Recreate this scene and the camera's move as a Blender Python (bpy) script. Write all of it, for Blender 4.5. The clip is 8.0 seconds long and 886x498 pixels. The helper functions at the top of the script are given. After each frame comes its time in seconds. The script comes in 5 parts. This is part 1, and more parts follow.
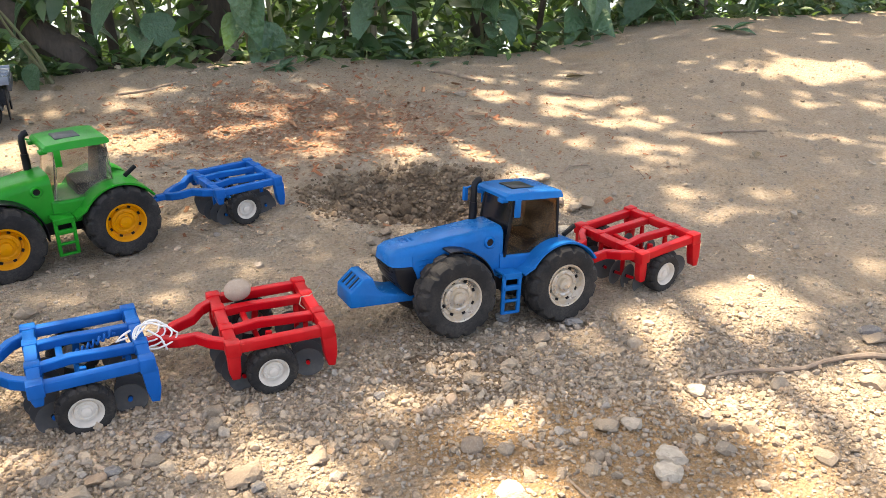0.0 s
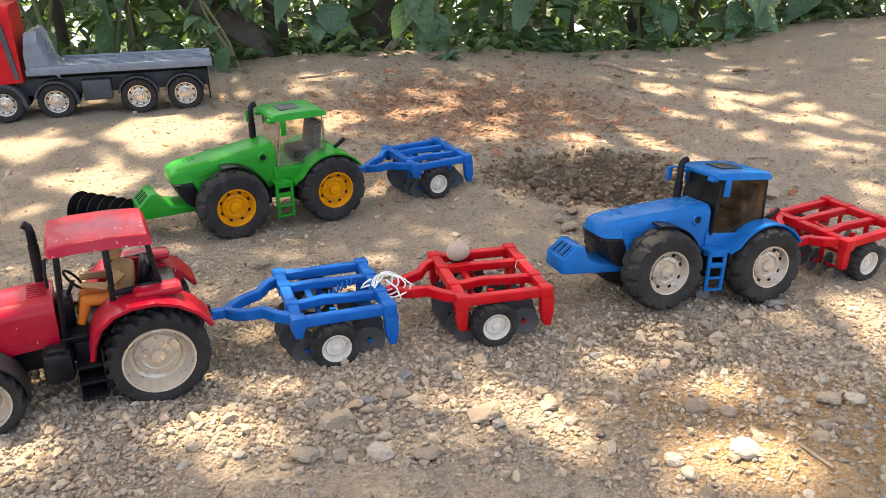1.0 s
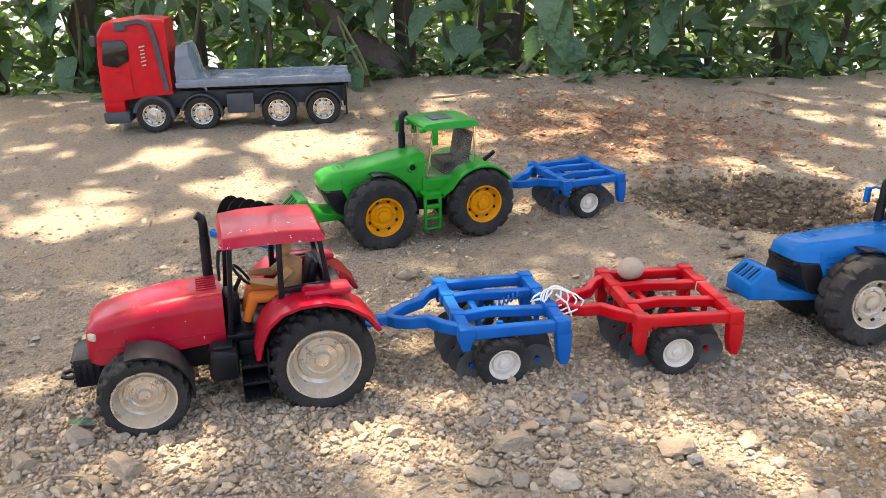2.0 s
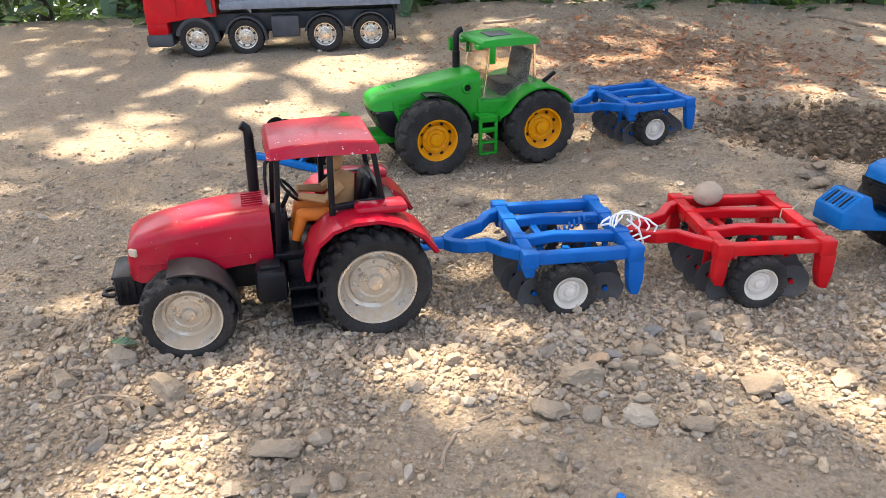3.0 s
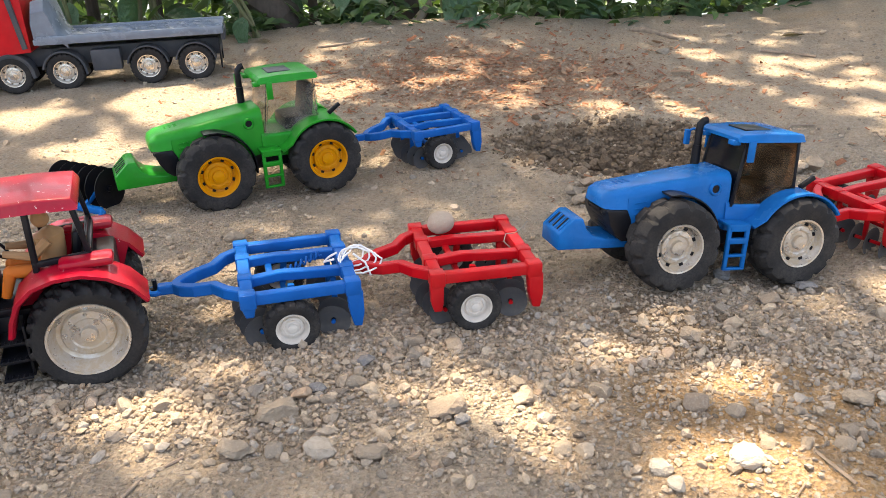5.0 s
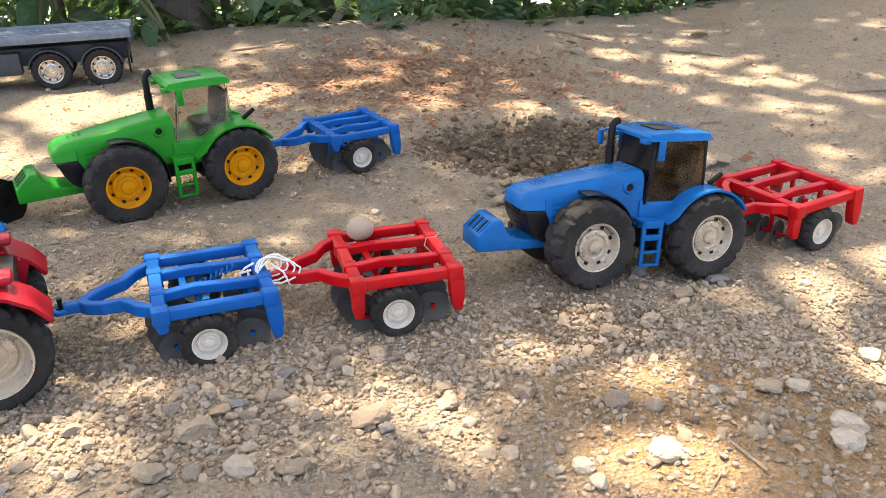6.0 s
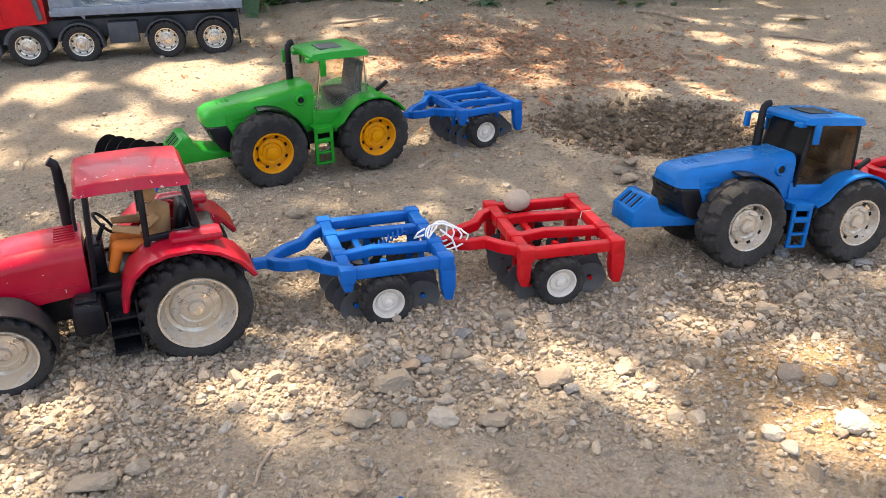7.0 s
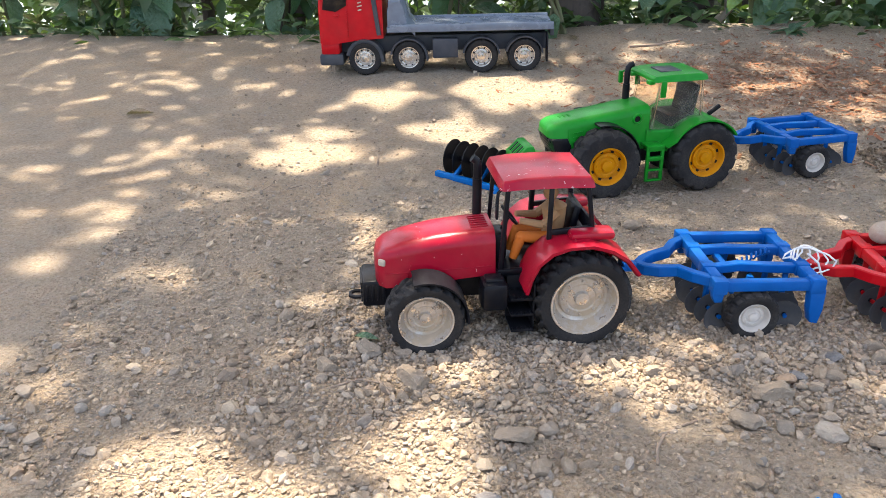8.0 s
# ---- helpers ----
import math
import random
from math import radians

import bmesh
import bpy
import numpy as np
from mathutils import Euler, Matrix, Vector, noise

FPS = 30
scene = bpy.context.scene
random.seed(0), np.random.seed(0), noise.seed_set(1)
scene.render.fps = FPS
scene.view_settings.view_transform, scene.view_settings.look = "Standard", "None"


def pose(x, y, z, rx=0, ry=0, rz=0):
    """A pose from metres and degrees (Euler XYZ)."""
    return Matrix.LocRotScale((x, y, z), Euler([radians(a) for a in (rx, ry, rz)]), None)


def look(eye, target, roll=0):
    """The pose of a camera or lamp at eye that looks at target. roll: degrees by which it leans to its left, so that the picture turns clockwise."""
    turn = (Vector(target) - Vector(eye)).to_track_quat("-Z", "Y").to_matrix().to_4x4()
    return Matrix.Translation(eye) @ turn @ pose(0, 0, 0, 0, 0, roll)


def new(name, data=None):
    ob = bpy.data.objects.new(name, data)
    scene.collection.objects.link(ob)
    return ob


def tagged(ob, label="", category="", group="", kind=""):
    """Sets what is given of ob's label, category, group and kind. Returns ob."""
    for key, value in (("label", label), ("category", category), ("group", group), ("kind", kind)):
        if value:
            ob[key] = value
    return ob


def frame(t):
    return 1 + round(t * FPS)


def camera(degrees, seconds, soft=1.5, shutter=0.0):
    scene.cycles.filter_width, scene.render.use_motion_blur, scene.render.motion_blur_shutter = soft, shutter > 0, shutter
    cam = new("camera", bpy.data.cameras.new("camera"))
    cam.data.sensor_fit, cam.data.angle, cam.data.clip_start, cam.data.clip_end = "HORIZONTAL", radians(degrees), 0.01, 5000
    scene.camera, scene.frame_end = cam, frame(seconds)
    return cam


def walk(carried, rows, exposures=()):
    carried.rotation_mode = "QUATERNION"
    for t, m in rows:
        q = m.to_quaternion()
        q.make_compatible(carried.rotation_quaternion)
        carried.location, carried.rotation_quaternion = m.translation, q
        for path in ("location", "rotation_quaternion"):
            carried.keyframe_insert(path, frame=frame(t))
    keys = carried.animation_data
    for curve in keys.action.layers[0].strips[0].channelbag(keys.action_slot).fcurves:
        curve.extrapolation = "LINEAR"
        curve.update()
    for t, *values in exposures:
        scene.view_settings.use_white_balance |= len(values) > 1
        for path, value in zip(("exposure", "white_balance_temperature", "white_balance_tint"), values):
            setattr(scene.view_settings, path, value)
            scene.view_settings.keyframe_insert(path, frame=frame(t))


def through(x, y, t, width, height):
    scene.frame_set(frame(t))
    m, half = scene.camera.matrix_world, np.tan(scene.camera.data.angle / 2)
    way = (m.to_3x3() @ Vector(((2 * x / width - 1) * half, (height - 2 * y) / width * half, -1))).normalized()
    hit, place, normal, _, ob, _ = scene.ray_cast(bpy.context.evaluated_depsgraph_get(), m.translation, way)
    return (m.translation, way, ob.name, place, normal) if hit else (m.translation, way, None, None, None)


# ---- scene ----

cam = camera(59.9, 8.0, soft=0.75)
# seconds, eye x y z in metres, turn about x, y, z in degrees
ROWS = [
    (0.0, -0.0018, -0.0015, 0.4051, 66.01, -0.25, 0.03),
    (0.5, -0.0562, -0.024, 0.4047, 63.71, -0.09, 2.09),
    (1.0, -0.1097, -0.0658, 0.3925, 66.01, 0.12, 8.59),
    (1.5, -0.133, -0.0703, 0.3817, 68.73, 0.33, 13.74),
    (2.0, -0.1887, -0.0421, 0.3514, 68.58, 0.41, 16.17),
    (2.2, -0.2224, -0.0253, 0.3296, 68.27, 0.48, 17.02),
    (3.3, -0.206, -0.0089, 0.3139, 62.43, 0.98, 19.63),
    (3.5, -0.1772, -0.0197, 0.3252, 61.64, 1.07, 19.63),
    (4.0, -0.1233, -0.0164, 0.3461, 63.0, 1.26, 18.75),
    (4.5, -0.086, -0.0032, 0.3503, 64.47, 1.48, 16.39),
    (5.0, -0.0492, 0.022, 0.3467, 64.73, 1.48, 12.55),
    (5.2, -0.0402, 0.0292, 0.3471, 64.77, 1.38, 10.87),
    (6.3, -0.0502, 0.029, 0.3498, 64.52, 0.62, 6.37),
    (6.5, -0.0708, 0.0212, 0.3509, 64.17, 0.43, 6.41),
    (7.0, -0.1544, -0.0162, 0.3539, 63.11, 0.05, 10.3),
    (7.5, -0.2247, -0.0686, 0.3563, 63.88, 0.4, 18.84),
    (8.0, -0.2734, -0.119, 0.3676, 64.77, 1.18, 27.09),
]
EXPOSURE = 2.60
# the film camera's own drift: seconds, stops, white balance
TINTS = ((0.0, 0.0, 7950), (1.0, 0.02, 8000), (2.2, 0.08, 7750), (4.0, 0.0, 7500), (5.2, 0.05, 7900), (6.5, 0.05, 7900), (8.0, -0.1, 7150))
walk(cam, [(r[0], pose(*r[1:])) for r in ROWS], [(t, EXPOSURE + e, k - 100, 8) for t, e, k in TINTS])

# ---------------------------------------------------------------- light
SUN = Vector((-0.22, 0.26, 0.94)).normalized()  # towards the sun
world = bpy.data.worlds.new("world")
scene.world = world
world.use_nodes = True
sky = world.node_tree.nodes.new("ShaderNodeTexSky")
sky.sky_type, sky.sun_disc = "NISHITA", False
sky.air_density, sky.dust_density, sky.ozone_density = 0.7, 4.0, 0.5
sky.sun_elevation = math.asin(SUN.z)
sky.sun_rotation = math.atan2(SUN.x, SUN.y)
world.node_tree.links.new(sky.outputs[0], world.node_tree.nodes["Background"].inputs[0])
world.node_tree.nodes["Background"].inputs[1].default_value = 0.15
lamp = bpy.data.lights.new("sun", "SUN")
lamp.energy, lamp.angle, lamp.color = 3.5, radians(0.53), (1.0, 0.91, 0.80)
new("sun", lamp).matrix_world = look(SUN * 10, (0, 0, 0))

# ---------------------------------------------------------------- materials


class Nodes:
    """A short hand for building node materials."""

    def __init__(self, name):
        self.mat = bpy.data.materials.new(name)
        self.mat.use_nodes = True
        self.tree = self.mat.node_tree
        self.bsdf = self.tree.nodes["Principled BSDF"]
        self.coord = self.tree.nodes.new("ShaderNodeTexCoord").outputs["Object"]

    def add(self, kind, ins=(), operation="", data_type="", blend_type=""):
        n = self.tree.nodes.new(kind)
        if operation:
            n.operation = operation
        if data_type:
            n.data_type = data_type
        if blend_type:
            n.blend_type = blend_type
        for k, v in dict(ins).items():
            if hasattr(v, "links"):
                self.tree.links.new(v, n.inputs[k])
            else:
                n.inputs[k].default_value = v
        return n

    def noise(self, scale, detail=4.0, rough=0.55, at=None, distortion=0.0):
        return self.add("ShaderNodeTexNoise", {"Vector": at or self.coord, "Scale": scale, "Detail": detail, "Roughness": rough, "Distortion": distortion}).outputs["Fac"]

    def ramp(self, fac, stops, smooth=False):
        n = self.add("ShaderNodeValToRGB", {"Fac": fac})
        els = n.color_ramp.elements
        while len(els) < len(stops):
            els.new(0.5)
        for e, (p, c) in zip(els, stops):
            e.position = p
            e.color = (*c, 1) if hasattr(c, "__len__") else (c, c, c, 1)
        if smooth:
            n.color_ramp.interpolation = "EASE"
        return n.outputs["Color"]

    def mix(self, fac, a, b, blend="MIX"):
        n = self.add("ShaderNodeMix", data_type="RGBA", blend_type=blend)
        for k, v in ((0, fac), (6, a), (7, b)):
            if hasattr(v, "links"):
                self.tree.links.new(v, n.inputs[k])
            else:
                n.inputs[k].default_value = v if k == 0 else (*v, 1)
        return n.outputs[2]

    def math(self, op, a, b=0.0):
        n = self.add("ShaderNodeMath", operation=op)
        for k, v in ((0, a), (1, b)):
            if hasattr(v, "links"):
                self.tree.links.new(v, n.inputs[k])
            else:
                n.inputs[k].default_value = v
        return n.outputs[0]

    def bump(self, height, distance, strength=1.0):
        n = self.add("ShaderNodeBump", {"Height": height, "Distance": distance, "Strength": strength})
        self.tree.links.new(n.outputs[0], self.bsdf.inputs["Normal"])

    def put(self, **ins):
        for k, v in ins.items():
            k = {"color": "Base Color", "rough": "Roughness", "metal": "Metallic", "trans": "Transmission Weight", "ior": "IOR", "spec": "Specular IOR Level", "coat": "Coat Weight"}[k]
            if hasattr(v, "links"):
                self.tree.links.new(v, self.bsdf.inputs[k])
            else:
                self.bsdf.inputs[k].default_value = (*v, 1) if hasattr(v, "__len__") else v
        return self.mat


DUST = (0.34, 0.27, 0.20)


def plastic(name, color, rough=0.38, dust=0.25, chips=0.0, grain=1.0, spec=0.16, coat=0.0):
    """Moulded toy plastic: slight mottling, dust lying in patches, fine scratches and paint chips."""
    n = Nodes(name)
    patch = n.noise(22, 5, 0.6)
    fine = n.noise(320, 3, 0.6)
    dark = tuple(c * 0.82 for c in color)
    base = n.mix(n.ramp(n.noise(55, 3), [(0.35, 0.0), (0.7, 1.0)]), color, dark)
    veil = n.math("MULTIPLY", n.ramp(patch, [(0.42, 0.0), (0.78, 1.0)]), n.math("ADD", n.math("MULTIPLY", fine, 0.8), 0.25))
    veil = n.math("MULTIPLY", veil, dust)
    base = n.mix(veil, base, DUST)
    if chips:
        worn = n.ramp(n.noise(150, 4, 0.7), [(0.69 - chips * 0.1, 0.0), (0.72 - chips * 0.1, 1.0)])
        base = n.mix(n.math("MULTIPLY", worn, 0.75), base, (0.68, 0.60, 0.56))
    n.bump(n.math("ADD", n.noise(900, 2), n.math("MULTIPLY", patch, 2.0)), 0.0002 * grain, 0.5)
    return n.put(color=base, rough=n.math("ADD", n.math("MULTIPLY", veil, 1.2), rough), spec=spec, coat=coat)


def rubber(name, dust):
    n = Nodes(name)
    a = n.noise(35, 5, 0.65)
    b = n.noise(420, 3, 0.7)
    veil = n.math("MULTIPLY", n.ramp(a, [(0.35, 0.15), (0.72, 1.0)]), n.ramp(b, [(0.3, 0.2), (0.75, 1.0)]))
    n.bump(b, 0.0004, 0.5)
    return n.put(color=n.mix(n.math("MULTIPLY", veil, dust), (0.009, 0.009, 0.010), (0.20, 0.17, 0.14)), rough=0.72, spec=0.25)


def silver(name, dust=0.85):
    n = Nodes(name)
    veil = n.ramp(n.noise(60, 5, 0.65), [(0.36, 0.0), (0.60, 1.0)])
    base = n.mix(n.math("MULTIPLY", veil, dust), (0.58, 0.56, 0.53), (0.42, 0.31, 0.19))
    n.bump(n.noise(500, 3), 0.0003, 0.4)
    return n.put(color=base, metal=n.math("SUBTRACT", 0.92, n.math("MULTIPLY", veil, dust * 0.88)), rough=n.math("ADD", 0.18, n.math("MULTIPLY", veil, dust * 0.47)))


def pane_material(name, color, rough, haze):
    n = Nodes(name)
    veil = n.ramp(n.noise(40, 5, 0.7), [(0.4, 0.0), (0.8, 1.0)])
    return n.put(color=color, trans=n.math("SUBTRACT", 0.99, n.math("MULTIPLY", veil, haze)), rough=n.math("ADD", rough, n.math("MULTIPLY", veil, haze)), ior=1.15)


def soil():
    n = Nodes("soil")
    big, mid, fine = n.noise(2.6, 6, 0.6), n.noise(14, 6, 0.65, distortion=0.4), n.noise(190, 6, 0.75)
    grit = n.add("ShaderNodeTexVoronoi", {"Vector": n.coord, "Scale": 330.0, "Randomness": 1.0})
    chips = n.add("ShaderNodeTexVoronoi", {"Vector": n.coord, "Scale": 120.0, "Randomness": 1.0})
    base = n.ramp(big, [(0.30, (0.43, 0.335, 0.245)), (0.5, (0.51, 0.39, 0.275)), (0.68, (0.53, 0.385, 0.25))])
    base = n.mix(n.ramp(mid, [(0.42, 0.0), (0.66, 0.8)]), base, (0.46, 0.38, 0.29))
    base = n.mix(n.ramp(n.noise(7, 5, 0.7), [(0.56, 0.0), (0.70, 0.5)]), base, (0.34, 0.225, 0.14))
    # bare orange sand near the sunny end
    sand = zone(n, (0.12, 0.50), (0.24, 0.14), 8, 1.1, [(0.5, 0.9), (1.15, 0.0)])
    base = n.mix(sand, base, n.mix(mid, (0.50, 0.315, 0.155), (0.43, 0.25, 0.12)))
    base = n.mix(n.math("MULTIPLY", n.ramp(fine, [(0.36, 1.0), (0.52, 0.0)]), 0.42), base, (0.15, 0.11, 0.078))
    base = n.mix(n.ramp(grit.outputs["Color"], [(0.55, 0.0), (0.95, 0.5)]), base, (0.60, 0.51, 0.41))
    base = n.mix(n.math("MULTIPLY", n.ramp(chips.outputs["Color"], [(0.72, 0.0), (0.80, 0.55)]), n.ramp(chips.outputs["Distance"], [(0.30, 1.0), (0.42, 0.0)])), base, (0.27, 0.235, 0.20))
    # damp, dug-up earth in and round the hole
    damp = zone(n, (-0.035, 1.13), (0.205, 0.125), 16, 1.7, [(0.50, 0.95), (1.1, 0.0)])
    damp2 = zone(n, (0.005, 0.635), (0.083, 0.083), 24, 1.6, [(0.35, 0.7), (1.1, 0.0)])
    base = n.mix(n.math("MAXIMUM", damp, damp2), base, n.mix(fine, (0.085, 0.058, 0.037), (0.25, 0.175, 0.115)))
    # rusty crumbs of leaf litter
    litter = zone(n, (-0.30, 1.52), (0.40, 0.30), 9, 1.6, [(0.4, 0.85), (1.2, 0.0)])
    base = n.mix(n.math("MULTIPLY", litter, n.ramp(n.noise(90, 4, 0.7), [(0.38, 0.1), (0.58, 1.0)])), base, (0.32, 0.155, 0.085))
    height = n.math("ADD", n.math("MULTIPLY", fine, 1.3), n.math("MULTIPLY", grit.outputs["Distance"], 0.9))
    n.bump(n.math("ADD", height, n.math("MULTIPLY", n.noise(45, 5), 1.6)), 0.008, 1.0)
    return n.put(color=base, rough=0.95, spec=0.15)


def zone(n, centre, half, scale, ragged, stops):
    """A patch of ground with a ragged edge: 1 in the middle, 0 outside."""
    off = n.add("ShaderNodeVectorMath", {0: n.coord, 1: (*centre, 0.0)}, operation="SUBTRACT").outputs[0]
    off = n.add("ShaderNodeVectorMath", {0: off, 1: (1 / half[0], 1 / half[1], 0.0)}, operation="MULTIPLY").outputs[0]
    far = n.add("ShaderNodeVectorMath", {0: off}, operation="LENGTH").outputs["Value"]
    return n.ramp(n.math("ADD", far, n.math("MULTIPLY", n.math("SUBTRACT", n.noise(scale, 5, 0.7), 0.5), ragged)), stops)


def rock(name, per_object, tones, low=(0.20, 0.155, 0.115), high=(0.5, 0.44, 0.36)):
    n = Nodes(name)
    pick = n.add("ShaderNodeObjectInfo").outputs["Random"] if per_object else n.add("ShaderNodeNewGeometry").outputs["Random Per Island"]
    base = n.ramp(pick, [(i / (len(tones) - 1), c) for i, c in enumerate(tones)])
    k = 0.014 if per_object else 1.0  # single stones are unit shapes scaled down
    base = n.mix(n.ramp(n.noise(90 * k, 5, 0.7), [(0.40, 0.0), (0.75, 0.6)]), base, low)
    base = n.mix(n.ramp(n.noise(420 * k, 4, 0.7), [(0.5, 0.0), (0.8, 0.5)]), base, high)
    n.bump(n.math("ADD", n.noise(260 * k, 6, 0.75), n.math("MULTIPLY", n.noise(900 * k, 4, 0.7), 0.6)), 0.0016 if per_object else 0.0022, 0.9)
    return n.put(color=base, rough=0.95, spec=0.2)


def leaf_material(name, per_object, tones, through=0.3):
    n = Nodes(name)
    pick = n.add("ShaderNodeObjectInfo").outputs["Random"] if per_object else n.add("ShaderNodeNewGeometry").outputs["Random Per Island"]
    base = n.ramp(pick, [(i / (len(tones) - 1), c) for i, c in enumerate(tones)])
    base = n.mix(n.ramp(n.noise(30, 4, 0.6), [(0.4, 0.0), (0.75, 0.6)]), base, (0.10, 0.12, 0.06))
    if per_object:
        xyz = n.add("ShaderNodeSeparateXYZ", {0: n.coord})
        across = n.math("ABSOLUTE", xyz.outputs[1])
        rib = n.math("SINE", n.math("MULTIPLY", n.math("SUBTRACT", xyz.outputs[0], n.math("MULTIPLY", across, 0.9)), 46.0))
        vein = n.math("MAXIMUM", n.ramp(rib, [(0.86, 0.0), (1.0, 0.6)]), n.ramp(across, [(0.0, 1.0), (0.012, 0.0)]))
        base = n.mix(n.math("MULTIPLY", vein, 0.18), base, (0.14, 0.21, 0.10))
        n.bump(n.math("ADD", n.math("MULTIPLY", rib, 0.035), n.noise(7, 4)), 0.03, 0.5)
    else:
        n.bump(n.noise(70, 3), 0.002, 0.4)
    mat = n.put(color=base, rough=0.36 if per_object else 0.45)
    glow = n.add("ShaderNodeBsdfTranslucent", {"Color": n.mix(0.4, base, (0.16, 0.28, 0.03))})
    blend = n.add("ShaderNodeMixShader", {0: through, 1: n.bsdf.outputs[0], 2: glow.outputs[0]})
    n.tree.links.new(blend.outputs[0], n.tree.nodes["Material Output"].inputs["Surface"])
    return mat


def bark(name, a, b):
    n = Nodes(name)
    streak = n.add("ShaderNodeMapping", {"Vector": n.coord, "Scale": (1.0, 1.0, 0.2)}).outputs[0]
    g = n.noise(60, 6, 0.7, at=streak)
    n.bump(g, 0.004, 0.9)
    return n.put(color=n.mix(n.ramp(g, [(0.3, 0.0), (0.7, 1.0)]), a, b), rough=0.9)


SOIL = soil()
PEBBLE = rock("pebble_stone", False, [(0.17, 0.13, 0.095), (0.40, 0.30, 0.205), (0.52, 0.40, 0.28), (0.27, 0.23, 0.19), (0.60, 0.47, 0.33), (0.33, 0.24, 0.16), (0.42, 0.37, 0.31), (0.48, 0.32, 0.20)])
STONE = rock("field_stone", True, [(0.25, 0.19, 0.14), (0.34, 0.262, 0.185), (0.28, 0.232, 0.18)])
BEIGE_STONE = rock("beige_stone", True, [(0.42, 0.32, 0.24), (0.44, 0.34, 0.26)], (0.34, 0.25, 0.18))
PALE_STONE = rock("pale_stone", True, [(0.44, 0.37, 0.29), (0.50, 0.43, 0.34)])
SLATE = rock("slate", True, [(0.20, 0.19, 0.185), (0.25, 0.24, 0.23)])
CLOD = rock("damp_clod", False, [(0.11, 0.075, 0.047), (0.19, 0.132, 0.085), (0.29, 0.205, 0.135)], (0.085, 0.058, 0.038), (0.34, 0.25, 0.17))
CRUMB = rock("leaf_crumb", False, [(0.34, 0.13, 0.065), (0.24, 0.10, 0.055), (0.42, 0.22, 0.12), (0.3, 0.22, 0.15)], (0.20, 0.09, 0.05), (0.42, 0.25, 0.15))
RED = plastic("red_plastic", (0.34, 0.002, 0.018), 0.28, 0.10, chips=0.03, coat=0.16)
RED_WORN = plastic("red_roof_plastic", (0.34, 0.002, 0.020), 0.30, 0.12, chips=0.45, coat=0.14)
SCARLET = plastic("scarlet_plastic", (0.50, 0.004, 0.010), 0.34, 0.08)
BLUE = plastic("blue_plastic", (0.0, 0.118, 0.37), 0.26, 0.04, spec=0.07, coat=0.04)
DEEP_BLUE = plastic("deep_blue_plastic", (0.0, 0.100, 0.37), 0.30, 0.04, spec=0.07)
# paler copy of the blue plastic, with bright sun put into its colour
SUNLIT_BLUE = plastic("sunlit_blue_plastic", (0.03, 0.30, 0.60), 0.30, 0.08)
GREEN = plastic("green_plastic", (0.004, 0.235, 0.018), 0.30, 0.05)
YELLOW = plastic("yellow_plastic", (0.66, 0.25, 0.004), 0.36, 0.10)
BLACK = plastic("black_plastic", (0.006, 0.007, 0.010), 0.34, 0.06)
GREY = plastic("grey_plastic", (0.055, 0.06, 0.07), 0.42, 0.2)
DECK = plastic("blue_grey_plastic", (0.15, 0.18, 0.225), 0.24, 0.15, spec=0.5)
CREAM = plastic("cream_plastic", (0.50, 0.42, 0.32), 0.5, 0.5)
WHITE = plastic("white_plastic", (0.66, 0.59, 0.51), 0.5, 0.6)
CHROME = silver("chromed_plastic")
BRIGHT_CHROME = silver("bright_chromed_plastic", 0.3)
TYRE = rubber("dusty_rubber", 0.30)
TYRE_CLEAN = rubber("black_rubber", 0.2)
STEEL = plastic("dull_disc", (0.085, 0.085, 0.088), 0.33, 0.4)
CLEAR = pane_material("clear_pane", (0.90, 0.84, 0.74), 0.02, 0.10)
SMOKE = pane_material("smoked_pane", (0.36, 0.25, 0.16), 0.10, 0.22)
DARK_PANE = plastic("dark_pane", (0.006, 0.006, 0.008), 0.12, 0.08, spec=0.5)
ORANGE = plastic("orange_cloth", (0.60, 0.15, 0.02), 0.6, 0.2)
TAN = plastic("tan_cloth", (0.36, 0.20, 0.09), 0.6, 0.3)
STRING = plastic("white_string", (0.75, 0.74, 0.72), 0.8, 0.2)
WIRE = plastic("bare_wire", (0.30, 0.27, 0.22), 0.5, 0.1)
LEAF = leaf_material("broad_leaf", True, [(0.04, 0.11, 0.05), (0.075, 0.17, 0.085), (0.13, 0.225, 0.125), (0.055, 0.135, 0.08)])
# brighter leaf tones: sunlight on the far thicket is put into the colour
FAR_LEAF = leaf_material("far_sunlit_leaf", False, [(0.10, 0.19, 0.05), (0.16, 0.27, 0.07), (0.22, 0.33, 0.10), (0.12, 0.20, 0.09)], 0.45)
# leaf tones darkened to stand in for the deep shade behind the shrubs
UNDER = leaf_material("shaded_undergrowth_leaf", False, [(0.016, 0.045, 0.014), (0.03, 0.075, 0.022), (0.08, 0.15, 0.035), (0.018, 0.05, 0.02)], 0.25)
CROWN = leaf_material("crown_leaf", False, [(0.03, 0.08, 0.02), (0.05, 0.11, 0.03)], 0.15)
DRY_LEAF = leaf_material("dry_leaf", True, [(0.30, 0.19, 0.11), (0.24, 0.14, 0.07)], 0.2)
BARK = bark("bark", (0.10, 0.075, 0.055), (0.045, 0.034, 0.026))
PALE_BARK = bark("pale_bark", (0.42, 0.36, 0.28), (0.25, 0.2, 0.15))
TWIG = bark("dry_twig", (0.33, 0.25, 0.18), (0.18, 0.13, 0.095))
STEM = bark("green_stem", (0.12, 0.16, 0.06), (0.16, 0.13, 0.08))

